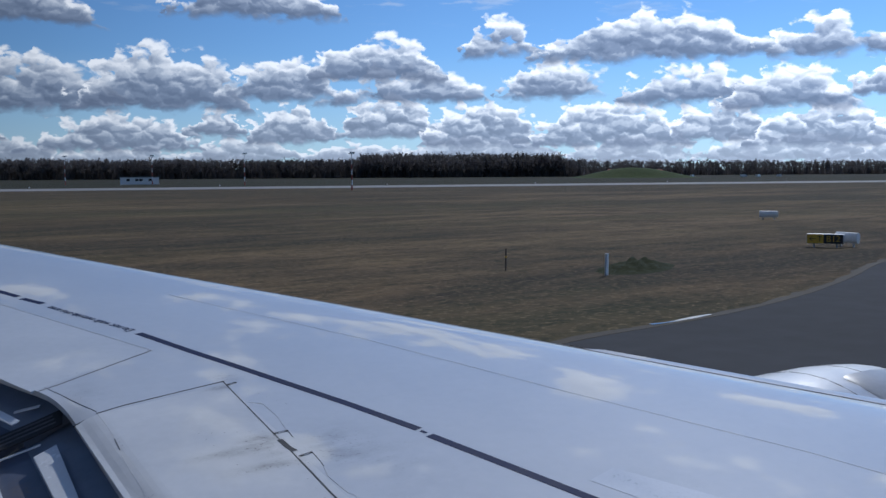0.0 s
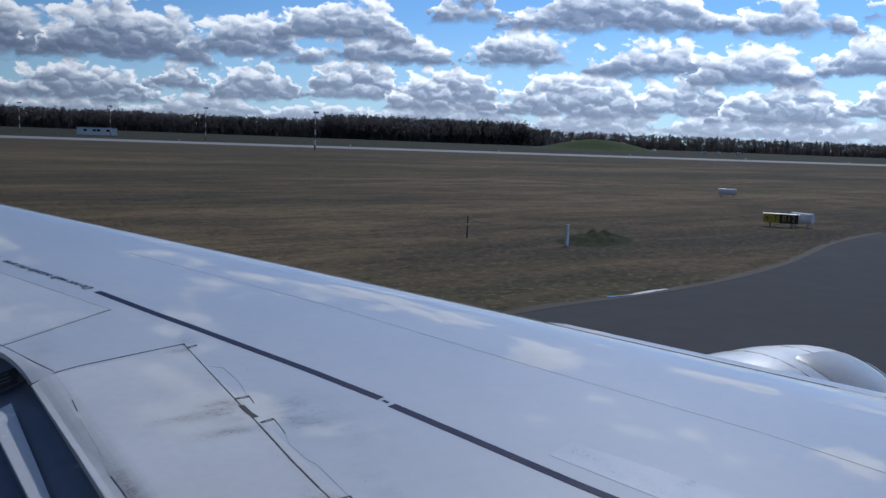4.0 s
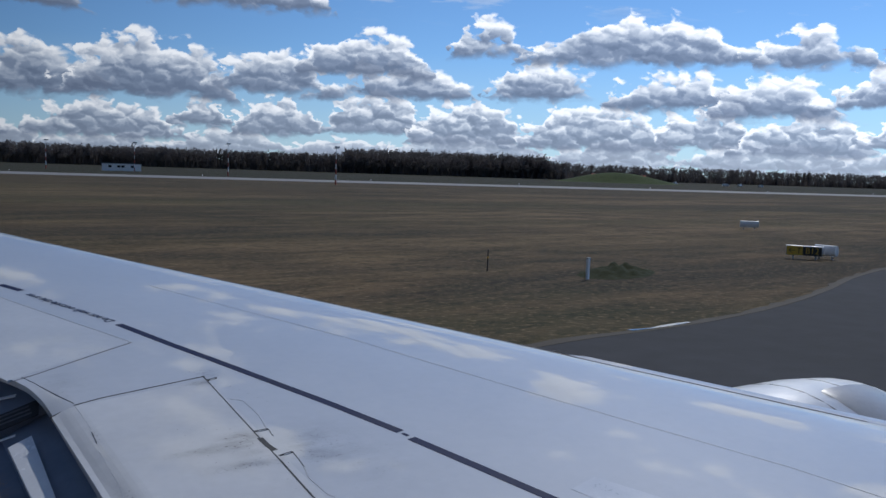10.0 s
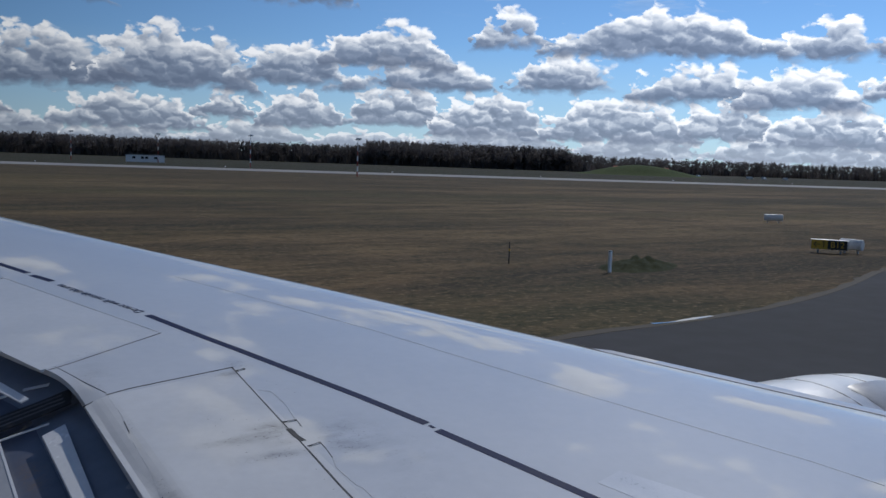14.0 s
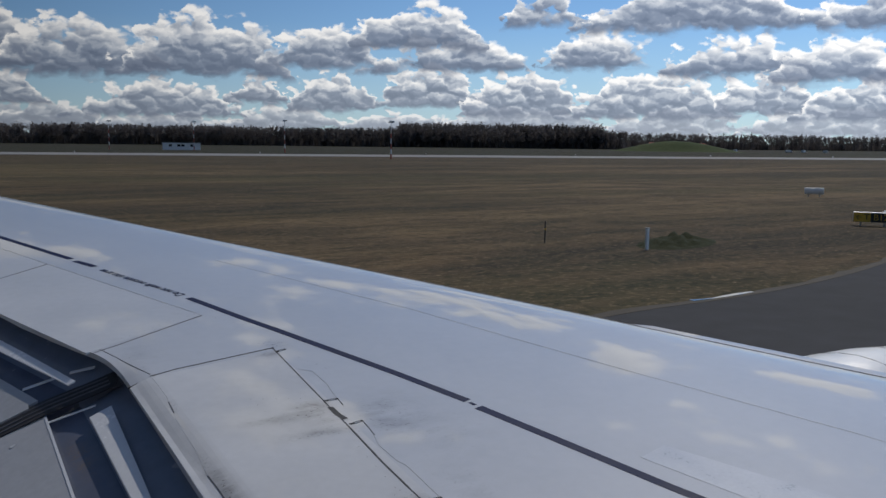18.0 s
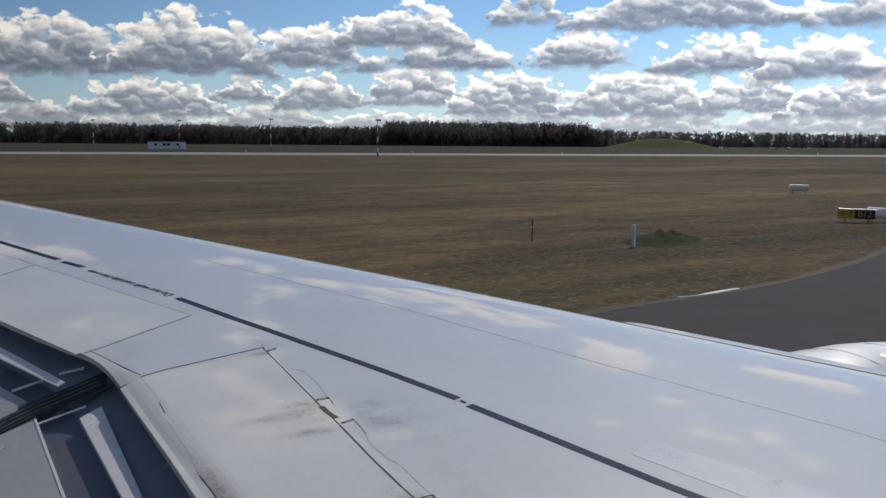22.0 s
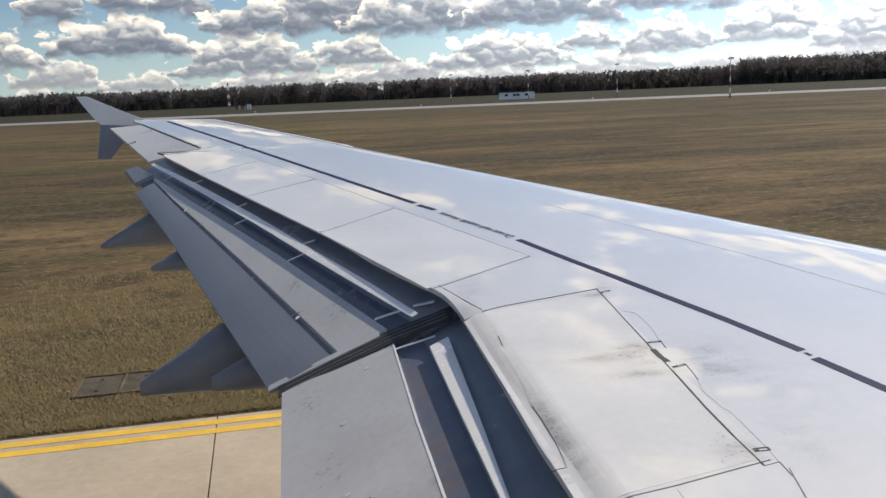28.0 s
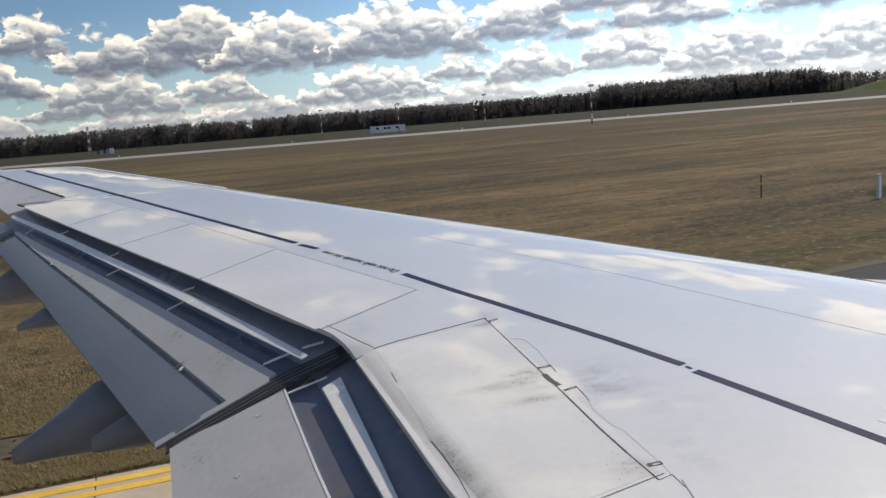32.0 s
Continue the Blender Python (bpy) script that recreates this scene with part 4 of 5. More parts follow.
for i in range(len(slat) - 1):
    for j in range(3):
        a = 4 * i + j
        faces.append((a, a + 1, a + 5, a + 4))
solid("slat", verts, faces, PAINT, aircraft, "white leading-edge slat", smooth=True)
# lower shell of the fuselage, below the window line, and the main wheels
lathe("fuselage_shell", [(-18, 1.97), (14, 1.97)], (0.0, 3.55), WHITE, aircraft, "white lower fuselage", arc=(180, 372), n=40)
for y in (3.8,):
    bm = tube(bmesh.new(), (1.6, y, 3.1), (1.6, y, 0.55), 0.13)
    part("gear_leg", bm, GREYSTEEL, aircraft, "steel main gear leg")
    for s in (-0.45, 0.45):
        bm = bmesh.new()
        bmesh.ops.create_cone(bm, segments=28, radius1=0.58, radius2=0.58, depth=0.4, cap_ends=True, matrix=pose(1.6, y + s, 0.58, 90))
        bmesh.ops.bevel(bm, geom=[e for e in bm.edges if len(e.link_faces) == 2 and e.calc_face_angle(0) > 1], offset=0.09, segments=3, affect="EDGES")
        part("main_wheel", bm, RUBBER, aircraft, "black main wheel tyre")


# ---- ground ----
R = 4900
ring = [(R * math.cos(2 * math.pi * i / 96), R * math.sin(2 * math.pi * i / 96)) for i in range(96)]
tagged(solid("ground", [(x, y, 0) for x, y in ring], [tuple(range(96))], GRASS), "flat airfield of dry brown and green grass", "ground", kind="structure")


def strip(name, pts, z, mat, label, category, depth=0.12):
    k = len(pts)
    vs = [(x, y, z) for x, y in pts] + [(x, y, z - depth) for x, y in pts]
    fs = [tuple(range(k)), tuple(range(2 * k - 1, k - 1, -1))] + [(i, i + k, (i + 1) % k + k, (i + 1) % k) for i in range(k)]
    return tagged(solid(name, vs, fs, mat), label, category, kind="structure")


def across(x, off):
    """A line over the field, turned from the taxiway."""
    return (x, 314 - 0.30 * x + off)


strip("runway", [across(-3000, -24), across(-3000, 24), across(900, 24), across(900, -24)], 0.05, ASPHALT, "pale grey asphalt runway across the field", "runway")
strip("field", [across(-3000, 26), (-3000, 3400), (3600, 3400), (3600, 60), across(900, 26)], 0.03, FARGRASS, "darker green grass beyond the runway", "grass", 0.05)

# concrete taxiway in slabs
taxiway = tagged(new("taxiway"), "beige concrete taxiway in square slabs under the aircraft", "taxiway", kind="structure")


def slab_mesh(w, l):
    bm = box(bmesh.new(), (0.007, 0.007, -0.2), (w - 0.007, l - 0.007, 0.06), 0.006)
    me = bpy.data.meshes.new("slab")
    bm.to_mesh(me)
    bm.free()
    me.materials.append(CONCRETE)
    return me


sm = slab_mesh(7.5, 7.25)
for i in range(-9, 2):
    for j in range(4):
        o = new("slab", sm)
        o.parent = taxiway
        o.location = (-0.9 + 7.5 * i, -14.5 + 7.25 * j, 0)
strip("taxiway_edge_line", [(-250, 14.15), (-250, 14.35), (13, 14.35), (13, 14.15)], 0.066, YELLOW, "worn yellow double edge line", "road marking", 0.004)
strip("taxiway_edge_line", [(-250, 13.80), (-250, 14.0), (13, 14.0), (13, 13.80)], 0.066, YELLOW, "worn yellow double edge line", "road marking", 0.004)


def rounded(pts, times=3):
    """Cuts the corners of an open line."""
    for _ in range(times):
        out = [pts[0]]
        for (x0, y0), (x1, y1) in zip(pts, pts[1:]):
            out += [(x0 * 0.75 + x1 * 0.25, y0 * 0.75 + y1 * 0.25), (x0 * 0.25 + x1 * 0.75, y0 * 0.25 + y1 * 0.75)]
        pts = out + [pts[-1]]
    return pts


def along(pts, width, seed=0, ragged=0.0):
    """The outline of a band along a line; its outer side may be ragged."""
    left, right = [], []
    for i, p in enumerate(pts):
        a, b = Vector(pts[max(i - 1, 0)]), Vector(pts[min(i + 1, len(pts) - 1)])
        d = (b - a).normalized()
        side = Vector((-d.y, d.x))
        q = Vector(p)
        left.append(tuple(q + side * (width / 2 + ragged * noise.noise(Vector((p[0] * 0.9, p[1] * 0.9, seed))))))
        right.append(tuple(q - side * width / 2))
    return right + left[::-1]


# asphalt taxiway that leads off ahead of the wing, round the tip of the grass
edge = rounded([(6, 14.52), (11, 17.6), (17, 19.0), (23, 18.9), (30, 20.0), (37, 22.0), (44, 24.6), (54, 26.6), (68, 28.4), (100, 31.2), (320, 46)])
strip("asphalt_taxiway", [(14.12, -15), (320, -15)] + edge[::-1] + [(14.12, 14.5)], 0.05, TAXIASPHALT, "dark grey asphalt taxiway with a curved edge", "taxiway")
fringe = edge[6:60]
strip("earth_fringe", along([(x, y + 0.16) for x, y in fringe], 0.42, 3, 0.3), 0.057, EARTH, "worn brown earth along the taxiway edge", "ground", 0.03)
strip("taxiway_centre_line", along(rounded([(15, 2), (20, 8), (28, 12.5), (40, 15.6), (62, 18.5), (320, 32)]), 0.15), 0.056, YELLOW, "curved yellow taxiway centre line", "road marking", 0.004)
soil = [(-26 + 0.5 * i, 14.66) for i in range(60)]
strip("earth_fringe", along(soil, 0.28, 8, 0.34), 0.045, EARTH, "ragged brown earth between the grass and the concrete", "ground", 0.03)
for k, (x0, y0, x1, y1) in enumerate(((15, -4, 300, 24), (15, 3, 300, 30), (15, 9.5, 300, 37), (30, -15, 52, 26), (58, -15, 78, 27))):
    strip("tar_joint", along([(x0, y0), (x1, y1)], 0.07), 0.054, SEAL, "thin dark tar joint in the asphalt", "road marking", 0.003)
pool = rounded([(20.6, 19.24), (21.6, 19.20), (22.6, 19.24), (23.6, 19.36)], 2)
strip("puddle", along(pool, 0.16, 5, 0.14), 0.066, WATER, "shallow puddle at the edge of the asphalt", "puddle", 0.02)


# ---- woods beyond the runway ----
def tree_mesh(rnd, height, verts, faces, base, thin=1.0):
    """Bare winter tree: tapered trunk, rising limbs and many twig slivers."""
    bx, by = base

    def rod(a, b, r0, r1):
        i = len(verts)
        d = (b - a).normalized()
        s = d.cross(Vector((0.3, 0.9, 0.1))).normalized()
        t = d.cross(s)
        for p, r in ((a, r0), (b, r1)):
            for k in range(3):
                q = p + (s * math.cos(k * 2.094) + t * math.sin(k * 2.094)) * r
                verts.append((q.x, q.y, q.z))
        for k in range(3):
            m = (k + 1) % 3
            faces.append((i + k, i + m, i + 3 + m, i + 3 + k))

    foot = Vector((bx, by, -0.2))
    crown = Vector((bx + rnd.uniform(-0.5, 0.5), by + rnd.uniform(-0.5, 0.5), height * 0.8))
    rod(foot, crown, 0.17 * thin, 0.06)
    spread = height * rnd.uniform(0.16, 0.27)
    for k in range(rnd.randint(8, 12)):
        u = rnd.uniform(0.25, 0.95)
        a = foot.lerp(crown, u)
        ang = rnd.uniform(0, 6.283)
        out = spread * (1.15 - 0.6 * u) * rnd.uniform(0.6, 1.2)
        b = a + Vector((math.cos(ang) * out, math.sin(ang) * out, height * rnd.uniform(0.14, 0.26)))
        b.z = min(b.z, height)
        rod(a, b, 0.07, 0.03)
        for j in range(9):
            c = a.lerp(b, rnd.uniform(0.35, 1.0))
            e = c + Vector((rnd.gauss(0, 0.9), rnd.gauss(0, 0.9), rnd.uniform(0.5, 2.2)))
            f = c.lerp(e, 0.6) + Vector((rnd.gauss(0, 0.5), rnd.gauss(0, 0.5), rnd.gauss(0, 0.3)))
            i = len(verts)
            verts.extend([tuple(c), tuple(e), tuple(f)])
            faces.append((i, i + 1, i + 2))


def woods(name, line_pts, depth, count, low, high, label, seed):
    rnd = random.Random(seed)
    verts, faces = [], []
    segs = [(Vector(a), Vector(b)) for a, b in zip(line_pts, line_pts[1:])]
    total = sum((b - a).length for a, b in segs)
    for k in range(count):
        s = rnd.uniform(0, total)
        for a, b in segs:
            if s <= (b - a).length:
                break
            s -= (b - a).length
        p = a.lerp(b, min(1, s / (b - a).length))
        side = Vector((b.y - a.y, a.x - b.x)).normalized()
        if side.dot(p) < 0:
            side = -side
        p = p + side * depth * rnd.random() ** 1.4
        swell = 0.5 + 0.5 * noise.noise(Vector((p.x * 0.012, p.y * 0.012, seed)))
        tree_mesh(rnd, low + (high - low) * min(1, max(0, 0.25 + 0.55 * swell + rnd.gauss(0, 0.16))), verts, faces, (p.x, p.y))
    ob = solid(name, verts, faces, TWIGS)
    return tagged(ob, label, "woods", kind="stuff")


woods("bare_woods", [(-460, 800), (-120, 860), (120, 860), (330, 800), (520, 690), (640, 640)], 80, 3600, 14, 21, "dense dark line of bare winter trees beyond the runway", 3)
woods("bare_woods", [(440, 745), (540, 702), (622, 655)], 50, 620, 21, 27, "taller stand of bare trees in the line of woods", 9)
woods("bare_woods", [(700, 760), (900, 700), (1300, 560), (1700, 420)], 90, 1300, 15, 21, "farther line of bare trees behind the grassy mound", 5)


def undergrowth(name, line_pts, depth, count, seed, label):
    """Low brush along the foot of the woods."""
    rnd = random.Random(seed)
    verts, faces = [], []
    for k in range(count):
        i = rnd.randrange(len(line_pts) - 1)
        a, b = Vector(line_pts[i]), Vector(line_pts[i + 1])
        p = a.lerp(b, rnd.random())
        p = p * (1 + rnd.random() * depth / p.length)
        h = rnd.uniform(5, 13)
        for j in range(9):
            cx, cy, an = p.x + rnd.gauss(0, 2.2), p.y + rnd.gauss(0, 2.2), rnd.uniform(0, 6.283)
            w, top_z = rnd.uniform(0.25, 1.1), h * rnd.uniform(0.45, 1.0)
            n0 = len(verts)
            verts += [(cx + w * math.cos(an), cy + w * math.sin(an), -0.1), (cx - w * math.cos(an), cy - w * math.sin(an), -0.1),
                      (cx - 0.3 * w * math.cos(an) + rnd.gauss(0, 0.5), cy - 0.3 * w * math.sin(an), top_z),
                      (cx + 0.3 * w * math.cos(an) + rnd.gauss(0, 0.5), cy + 0.3 * w * math.sin(an), top_z * 0.94)]
            faces.append((n0, n0 + 1, n0 + 2, n0 + 3))
    return tagged(solid(name, verts, faces, BARK), label, "bushes", kind="stuff")


undergrowth("undergrowth", [(-460, 810), (-120, 870), (120, 870), (330, 810), (520, 700), (640, 650)], 70, 5200, 7, "dark brush under the bare trees")
undergrowth("undergrowth", [(700, 770), (900, 710), (1300, 570), (1700, 430)], 80, 2600, 8, "dark brush under the farther trees")


def mound(name, at, size, height, turn, mat, label, rough=0.0, seed=1, n=(40, 24)):
    verts, faces = [], []
    ca, sa = math.cos(radians(turn)), math.sin(radians(turn))
    for i in range(n[0] + 1):
        for j in range(n[1] + 1):
            u, v = 2 * i / n[0] - 1, 2 * j / n[1] - 1
            r = min(1.0, math.hypot(u, v))
            h = height * (0.5 + 0.5 * math.cos(math.pi * r)) ** 0.75
            h += rough * noise.noise(Vector((u * 5, v * 5, seed))) * (1 - r)
            x, y = u * size[0], v * size[1]
            verts.append((at[0] + x * ca - y * sa, at[1] + x * sa + y * ca, h - 0.03))
    k = n[1] + 1
    for i in range(n[0]):
        for j in range(n[1]):
            q = i * k + j
            faces.append((q, q + k, q + k + 1, q + 1))
    return tagged(solid(name, verts, faces, mat, smooth=True), label, "mound")


mound("grass_mound", (512, 462), (52, 30), 8.0, -48, GREEN, "smooth green grassy mound beyond the runway", 0.5)
mound("earth_mound", (32.6, 30.6), (3.6, 1.8), 0.42, 20, WEED, "small rough green mound beside the marker post", 0.35, 4)


# ---- things in the field ----
post = thing("marker_post", "white weathered marker post standing in the grass", "post", (29.3, 29.4, 0), 20)
boxed("shaft", (-0.11, -0.05, 0), (0.11, 0.05, 0.95), WHITE, post, bevel=0.012)
boxed("cap", (-0.125, -0.065, 0.95), (0.125, 0.065, 1.0), GREYSTEEL, post, bevel=0.01)
stake = thing("stake", "thin dark wooden stake in the dry grass", "stake", (26.9, 33.7, 0))
part("shaft", tube(bmesh.new(), (0, 0, -0.1), (0.02, 0, 1.05), 0.035, 0.03, 6), BARK, stake)
part("band", tube(bmesh.new(), (0.015, 0, 0.62), (0.016, 0, 0.72), 0.04, 0.04, 6), YELLOW, stake)

pit = thing("drain_pit", "weathered concrete drain pit with steel covers in the grass", "manhole", (-2.75, 16.75, 0))
boxed("kerb", (-0.66, -0.66, -0.2), (1.0, 0.66, 0.015), PITSTONE, pit, "stained concrete surround", 0.02)
for i in range(2):
    cover = boxed("cover", (-0.54 + 0.73 * i, -0.5, 0.02), (0.16 + 0.73 * i, 0.5, 0.035), PITIRON, pit, "rusty steel cover", 0.006)
    x0, x1 = -0.54 + 0.73 * i, 0.16 + 0.73 * i
    for lo, hi in (((x0 - 0.02, -0.57, 0.012), (x1 + 0.02, -0.51, 0.055)), ((x0 - 0.02, 0.51, 0.012), (x1 + 0.02, 0.57, 0.055)), ((x0 - 0.02, -0.51, 0.012), (x0 + 0.03, 0.51, 0.052))):
        boxed("rim", lo, hi, PITSTONE, pit, "worn concrete rim", 0.01)
    for y in (-0.3, 0.3):
        part("lifting_eye", tube(bmesh.new(), (-0.19 + 0.73 * i, y, 0.032), (-0.19 + 0.73 * i, y, 0.05), 0.035, 0.03, 10), SEAL, cover)
pad = thing("drain_cover", "flat grey concrete drain slab in the grass", "manhole", (18.2, 11.2, 0), 10)
boxed("slab", (-1.0, -0.8, -0.2), (1.0, 0.8, 0.05), CONCRETE, pad, bevel=0.02)
boxed("lid", (-0.5, -0.4, 0.04), (0.5, 0.4, 0.075), GREYSTEEL, pad, bevel=0.01)


def lattice_tower(at, height, w):
    t = thing("antenna_tower", "slender red and white lattice antenna tower by the runway", "tower", at, 15)
    bands = 7
    for b in range(bands):
        z0, z1 = height * b / bands, height * (b + 1) / bands
        mat = RED if b % 2 == 0 else WHITE
        w0, w1 = w * (1 - 0.55 * b / bands), w * (1 - 0.55 * (b + 1) / bands)
        bm = bmesh.new()
        cs = ((-1, -1), (1, -1), (1, 1), (-1, 1))
        for i, (x, y) in enumerate(cs):
            nx, ny = cs[(i + 1) % 4]
            tube(bm, (x * w0, y * w0, z0), (x * w1, y * w1, z1), 0.06, 0.06, 5)
            tube(bm, (x * w0, y * w0, z0), (nx * w1, ny * w1, z1), 0.032, 0.032, 4)
            tube(bm, (nx * w0, ny * w0, z0), (x * w1, y * w1, z1), 0.032, 0.032, 4)
            tube(bm, (x * w1, y * w1, z1), (nx * w1, ny * w1, z1), 0.032, 0.032, 4)
        part("lattice_section", bm, mat, t)
    part("antenna", tube(bmesh.new(), (0, 0, height), (0, 0, height + 1.6), 0.06, 0.03, 6), WHITE, t)
    return t


lattice_tower((-14, 508, 0), 15.0, 0.6)
for i, (dx, mat) in enumerate(((-1.2, BLACK), (0.6, GREYSTEEL), (2.2, BLACK), (3.8, GREYSTEEL))):
    c = thing("relay_cabinet", "dark upright relay cabinet beside the tower", "cabinet", (-9 + dx, 505, 0), 0, "relay cabinets by the tower")
    boxed("frame", (-0.35, -0.2, 0), (0.35, 0.2, 2.6), mat, c, bevel=0.03)
    boxed("foot", (-0.6, -0.5, -0.1), (0.6, 0.5, 0.15), CONCRETE, c)
hutb = thing("equipment_cabin", "small white equipment cabin by the runway", "cabin", (-3.2, 505, 0))
boxed("body", (-1.1, -1.1, 0), (1.1, 1.1, 2.7), WHITE, hutb, bevel=0.04)
boxed("roof", (-1.25, -1.25, 2.7), (1.25, 1.25, 2.85), GREYSTEEL, hutb, bevel=0.03)
boxed("door", (-0.45, -1.14, 0.05), (0.45, -1.09, 2.1), GREYSTEEL, hutb)


def van(at, turn, label):
    v = thing("parked_van", label, "van", at, turn, "white vans parked by the mound")
    bm = bmesh.new()
    box(bm, (-2.6, -0.95, 0.45), (1.5, 0.95, 2.2), 0.12)
    part("body", bm, WHITE, v)
    bm = bmesh.new()
    box(bm, (1.5, -0.92, 0.45), (2.6, 0.92, 1.5), 0.15)
    part("bonnet", bm, WHITE, v)
    boxed("windscreen", (1.45, -0.8, 1.35), (1.62, 0.8, 2.0), GLASS, v)
    for x in (-1.7, 1.7):
        for y in (-0.9, 0.9):
            part("wheel", tube(bmesh.new(), (x, y - 0.1, 0.36), (x, y + 0.1, 0.36), 0.36, 0.36, 16), RUBBER, v)


for x, y, a in ((569, 452, 20), (588, 418, -30), (592, 408, 10), (604, 398, 60)):
    van((x, y, 0), a, "white van parked beside the distant trees")


def runway_light(at):
    o = thing("runway_light", "small white runway edge light on a stem", "light", at, 0, "runway edge lights")
    part("stem", tube(bmesh.new(), (0, 0, 0), (0, 0, 0.35), 0.05, 0.05, 6), GREYSTEEL, o)
    part("lamp", tube(bmesh.new(), (0, 0, 0.35), (0, 0, 0.62), 0.17, 0.12, 10), WHITE, o)
    return o


first = runway_light((*across(-240, 28), 0.03))
for x in range(-180, 500, 60):
    copy_thing(first, pose(*across(x, 28), 0.03))


def light_mast(at, height):
    o = thing("light_mast", "tall red and white banded apron light mast", "light mast", at, 30, "apron light masts")
    k = 7
    for i in range(k):
        part("mast_section", tube(bmesh.new(), (0, 0, height * i / k), (0, 0, height * (i + 1) / k), 0.22 - 0.02 * i, 0.2 - 0.02 * i, 10), RED if i % 2 == 0 and i < 5 else WHITE, o)
    boxed("platform", (-1.1, -0.35, height), (1.1, 0.35, height + 0.18), GREYSTEEL, o, bevel=0.03)
    for x in (-0.9, -0.3, 0.3, 0.9):
        boxed("floodlight", (x - 0.22, -0.5, height + 0.2), (x + 0.22, -0.1, height + 0.6), GREYSTEEL, o, bevel=0.04)
    return o


for x, y, h in ((122, 214, 10.0), (142, 335, 12.5), (127, 405, 12.8), (95, 430, 12.8)):
    light_mast((x, y, 0), h)

hut = thing("site_cabin", "long low pale cabin with dark windows across the field", "cabin", (124, 414, 0), -18)
boxed("body", (-8.5, -2, 0.0), (8.5, 2, 3.2), WHITE, hut, bevel=0.05)
boxed("roof", (-8.8, -2.3, 3.2), (8.8, 2.3, 3.45), GREYSTEEL, hut, bevel=0.05)
for x in (-5, -1.2, 0.6, 4.6):
    w = boxed("window", (x - 0.7, -2.06, 1.6), (x + 0.7, -1.98, 2.6), GLASS, hut)
    boxed("frame", (x - 0.8, -2.08, 1.5), (x + 0.8, -2.04, 1.6), WHITE, w)


def red_house(at, turn, size, label):
    o = thing("house", label, "house", at, turn, "red-roofed houses before the woods")
    w, d, h = size
    boxed("wall", (-w, -d, 0), (w, d, h), WALLTAN, o)
    vs = [(-w - 0.5, -d - 0.5, h), (w + 0.5, -d - 0.5, h), (w + 0.5, d + 0.5, h), (-w - 0.5, d + 0.5, h), (-w + 2, 0, h + 3.8), (w - 2, 0, h + 3.8)]
    solid("roof", vs, [(0, 1, 5, 4), (1, 2, 5), (2, 3, 4, 5), (3, 0, 4), (3, 2, 1, 0)], ROOF, o, "red tiled hipped roof")
    boxed("chimney", (w * 0.3, -0.5, h + 2.2), (w * 0.3 + 1, 0.5, h + 5.0), WALLTAN, o)
    for x in (-w * 0.6, 0, w * 0.6):
        boxed("window", (x - 0.7, -d - 0.06, 1.2), (x + 0.7, -d + 0.02, 2.6), GLASS, o)


red_house((600, 560, 0), -45, (11, 6, 3.4), "wide red-roofed house in front of bare trees")
red_house((622, 535, 0), -45, (8, 5, 3.0), "lower red-roofed house beside a larger one")


# ---- taxiway sign ----
def sign_shell(o, w, h, mat):
    bm = bmesh.new()
    bmesh.ops.create_cone(bm, segments=20, radius1=h / 2, radius2=h / 2, depth=w, cap_ends=True, matrix=Matrix.LocRotScale((0, 0, h / 2 + 0.22), Euler((0, math.pi / 2, 0)), (1, 0.55, 1)))
    part("housing", bm, mat, o)
    for x in (-w * 0.3, w * 0.3):
        boxed("leg", (x - 0.05, -0.05, 0), (x + 0.05, 0.05, 0.4), GREYSTEEL, o)


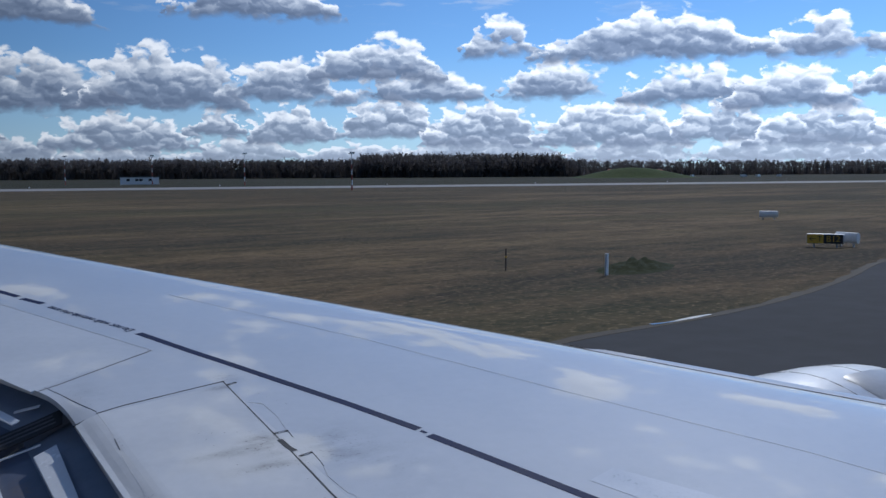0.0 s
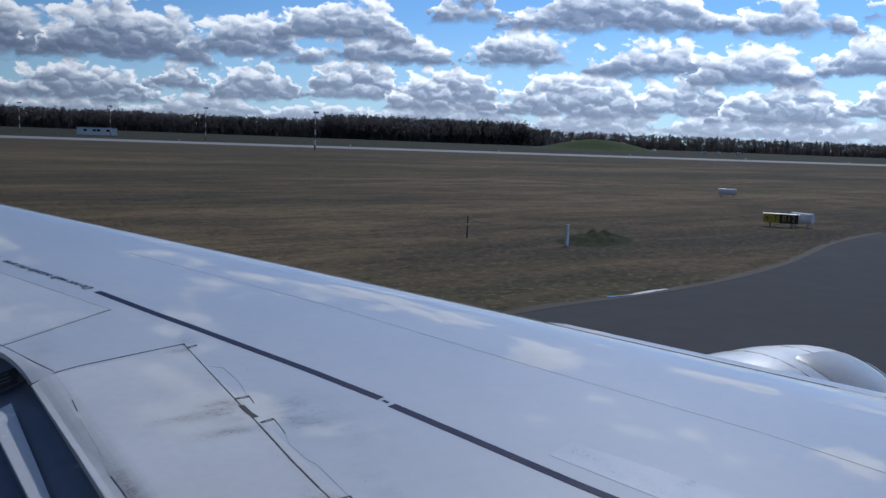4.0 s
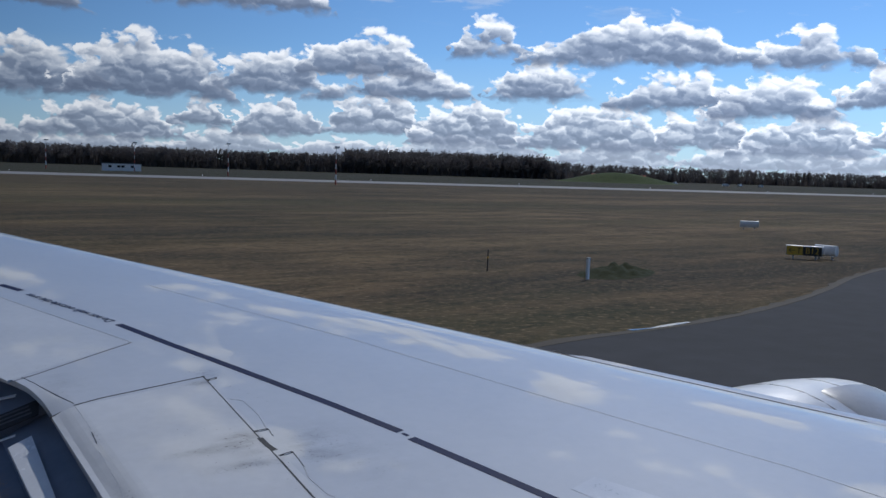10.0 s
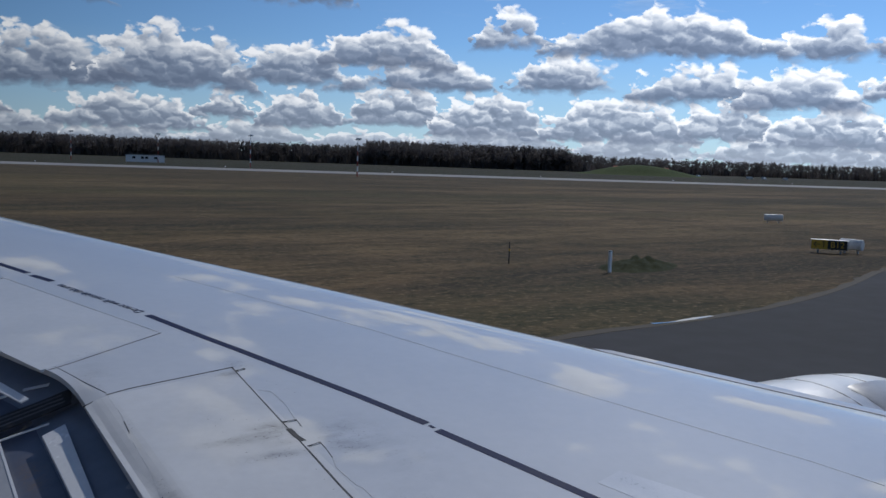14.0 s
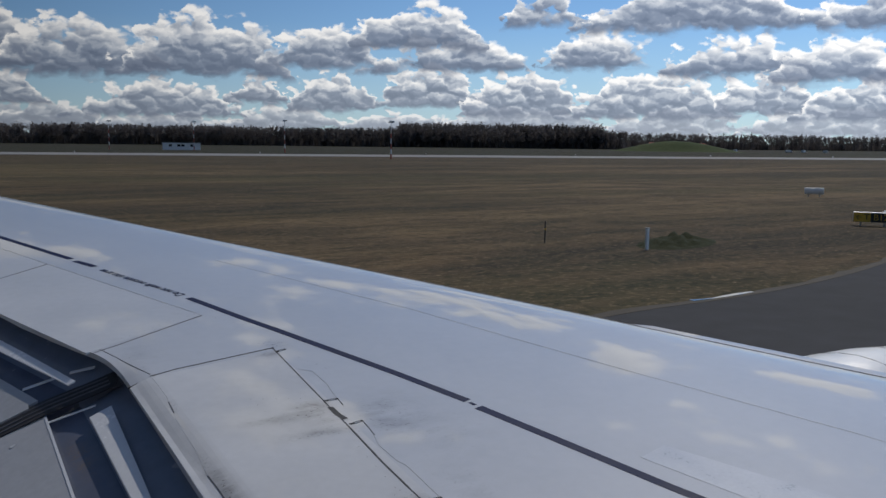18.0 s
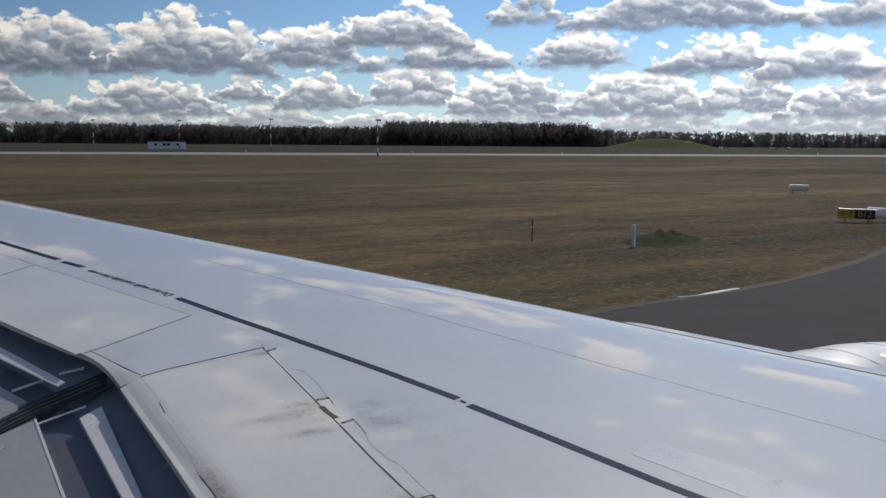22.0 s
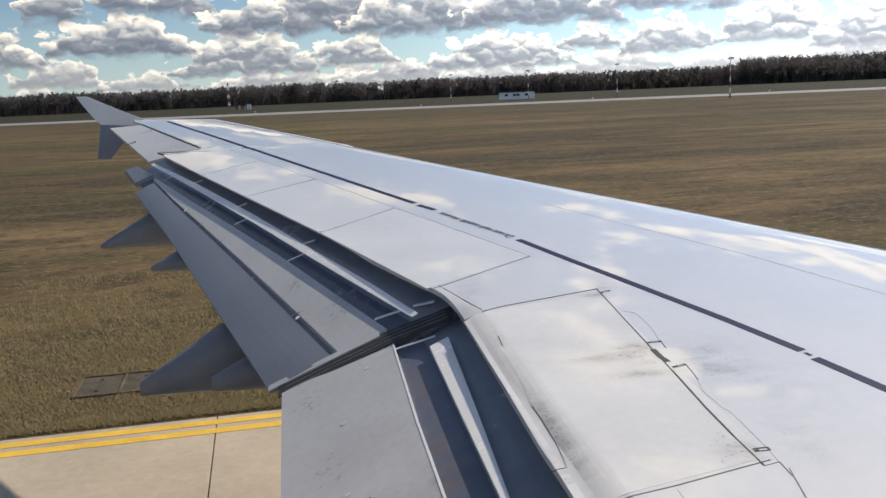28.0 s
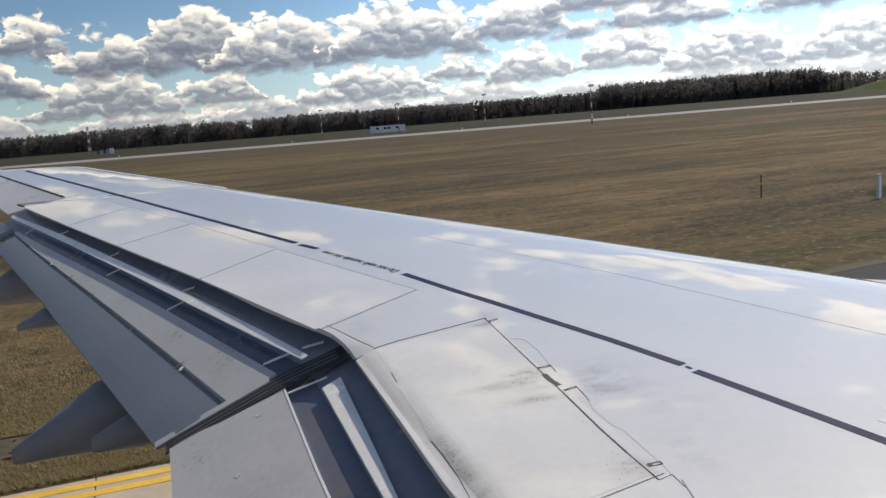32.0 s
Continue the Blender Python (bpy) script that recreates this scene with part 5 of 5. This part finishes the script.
sign = thing("taxiway_sign", "yellow and black taxiway sign lettered T and B12", "sign", (50.6, 31.4, 0), -58)
sign_shell(sign, 2.15, 0.62, WHITE)
face = boxed("yellow_face", (-1.05, -0.24, 0.25), (-0.12, -0.17, 0.80), YELLOW, sign, "yellow direction panel")
face2 = boxed("black_face", (-0.12, -0.24, 0.25), (0.98, -0.17, 0.80), BLACK, sign, "black location panel")
for text, x, mat, holder in (("\u2190T", -0.58, BLACK, face), ("B12", 0.43, YELLOW, face2)):
    ob, me = words(text, None, None, 0.52, mat, holder)
    for v in me.vertices:
        v.co = (x + v.co.x, -0.25 - v.co.z, 0.525 + v.co.y)
    tagged(ob, "sign lettering")
back = thing("sign_back", "grey rounded back of a taxiway sign", "sign", (52.2, 30.9, 0), -95)
sign_shell(back, 1.5, 0.66, WHITE)
rear = thing("sign_back", "white rounded sign housing in the grass", "sign", (75.4, 52.0, 0), -50)
sign_shell(rear, 1.7, 0.62, WHITE)


# ---- grass blades near the taxiway ----
def tufts(count, seed):
    rnd = random.Random(seed)
    verts, faces = [], []
    for k in range(count):
        y = 14.5 + 13 * rnd.random() ** 1.5
        x = rnd.uniform(-0.42 * y - 3, 0.35 * y + 2)
        if noise.noise(Vector((x * 0.35, y * 0.35, 2))) + rnd.uniform(-0.5, 0.5) < (y - 20) * 0.07 - 0.15 + max(0.0, x - 4) * 0.05:
            continue
        if abs(x + 2.6) < 0.8 and abs(y - 16.75) < 0.6:
            continue
        h = rnd.uniform(0.025, 0.075)
        for j in range(4):
            a = rnd.uniform(0, 6.283)
            r = rnd.uniform(0.006, 0.02)
            i = len(verts)
            ox, oy = x + rnd.gauss(0, 0.06), y + rnd.gauss(0, 0.06)
            verts += [(ox - r * math.sin(a), oy + r * math.cos(a), 0), (ox + r * math.sin(a), oy - r * math.cos(a), 0),
                      (ox + h * 0.7 * math.cos(a), oy + h * 0.7 * math.sin(a), h)]
            faces.append((i, i + 1, i + 2))
    for k in range(count // 6):
        x, y = rnd.uniform(-9, 1.5), 14.62 + abs(rnd.gauss(0, 0.16))
        h, a, r = rnd.uniform(0.04, 0.12), rnd.uniform(0, 6.283), rnd.uniform(0.006, 0.016)
        i = len(verts)
        verts += [(x - r * math.sin(a), y + r * math.cos(a), 0.02), (x + r * math.sin(a), y - r * math.cos(a), 0.02), (x + h * 0.8 * math.cos(a), y + h * 0.5 * math.sin(a), 0.02 + h)]
        faces.append((i, i + 1, i + 2))
    return tagged(solid("grass_tufts", verts, faces, TUFT), "matted dry grass blades by the taxiway", "grass", kind="stuff")


tufts(120000, 11)
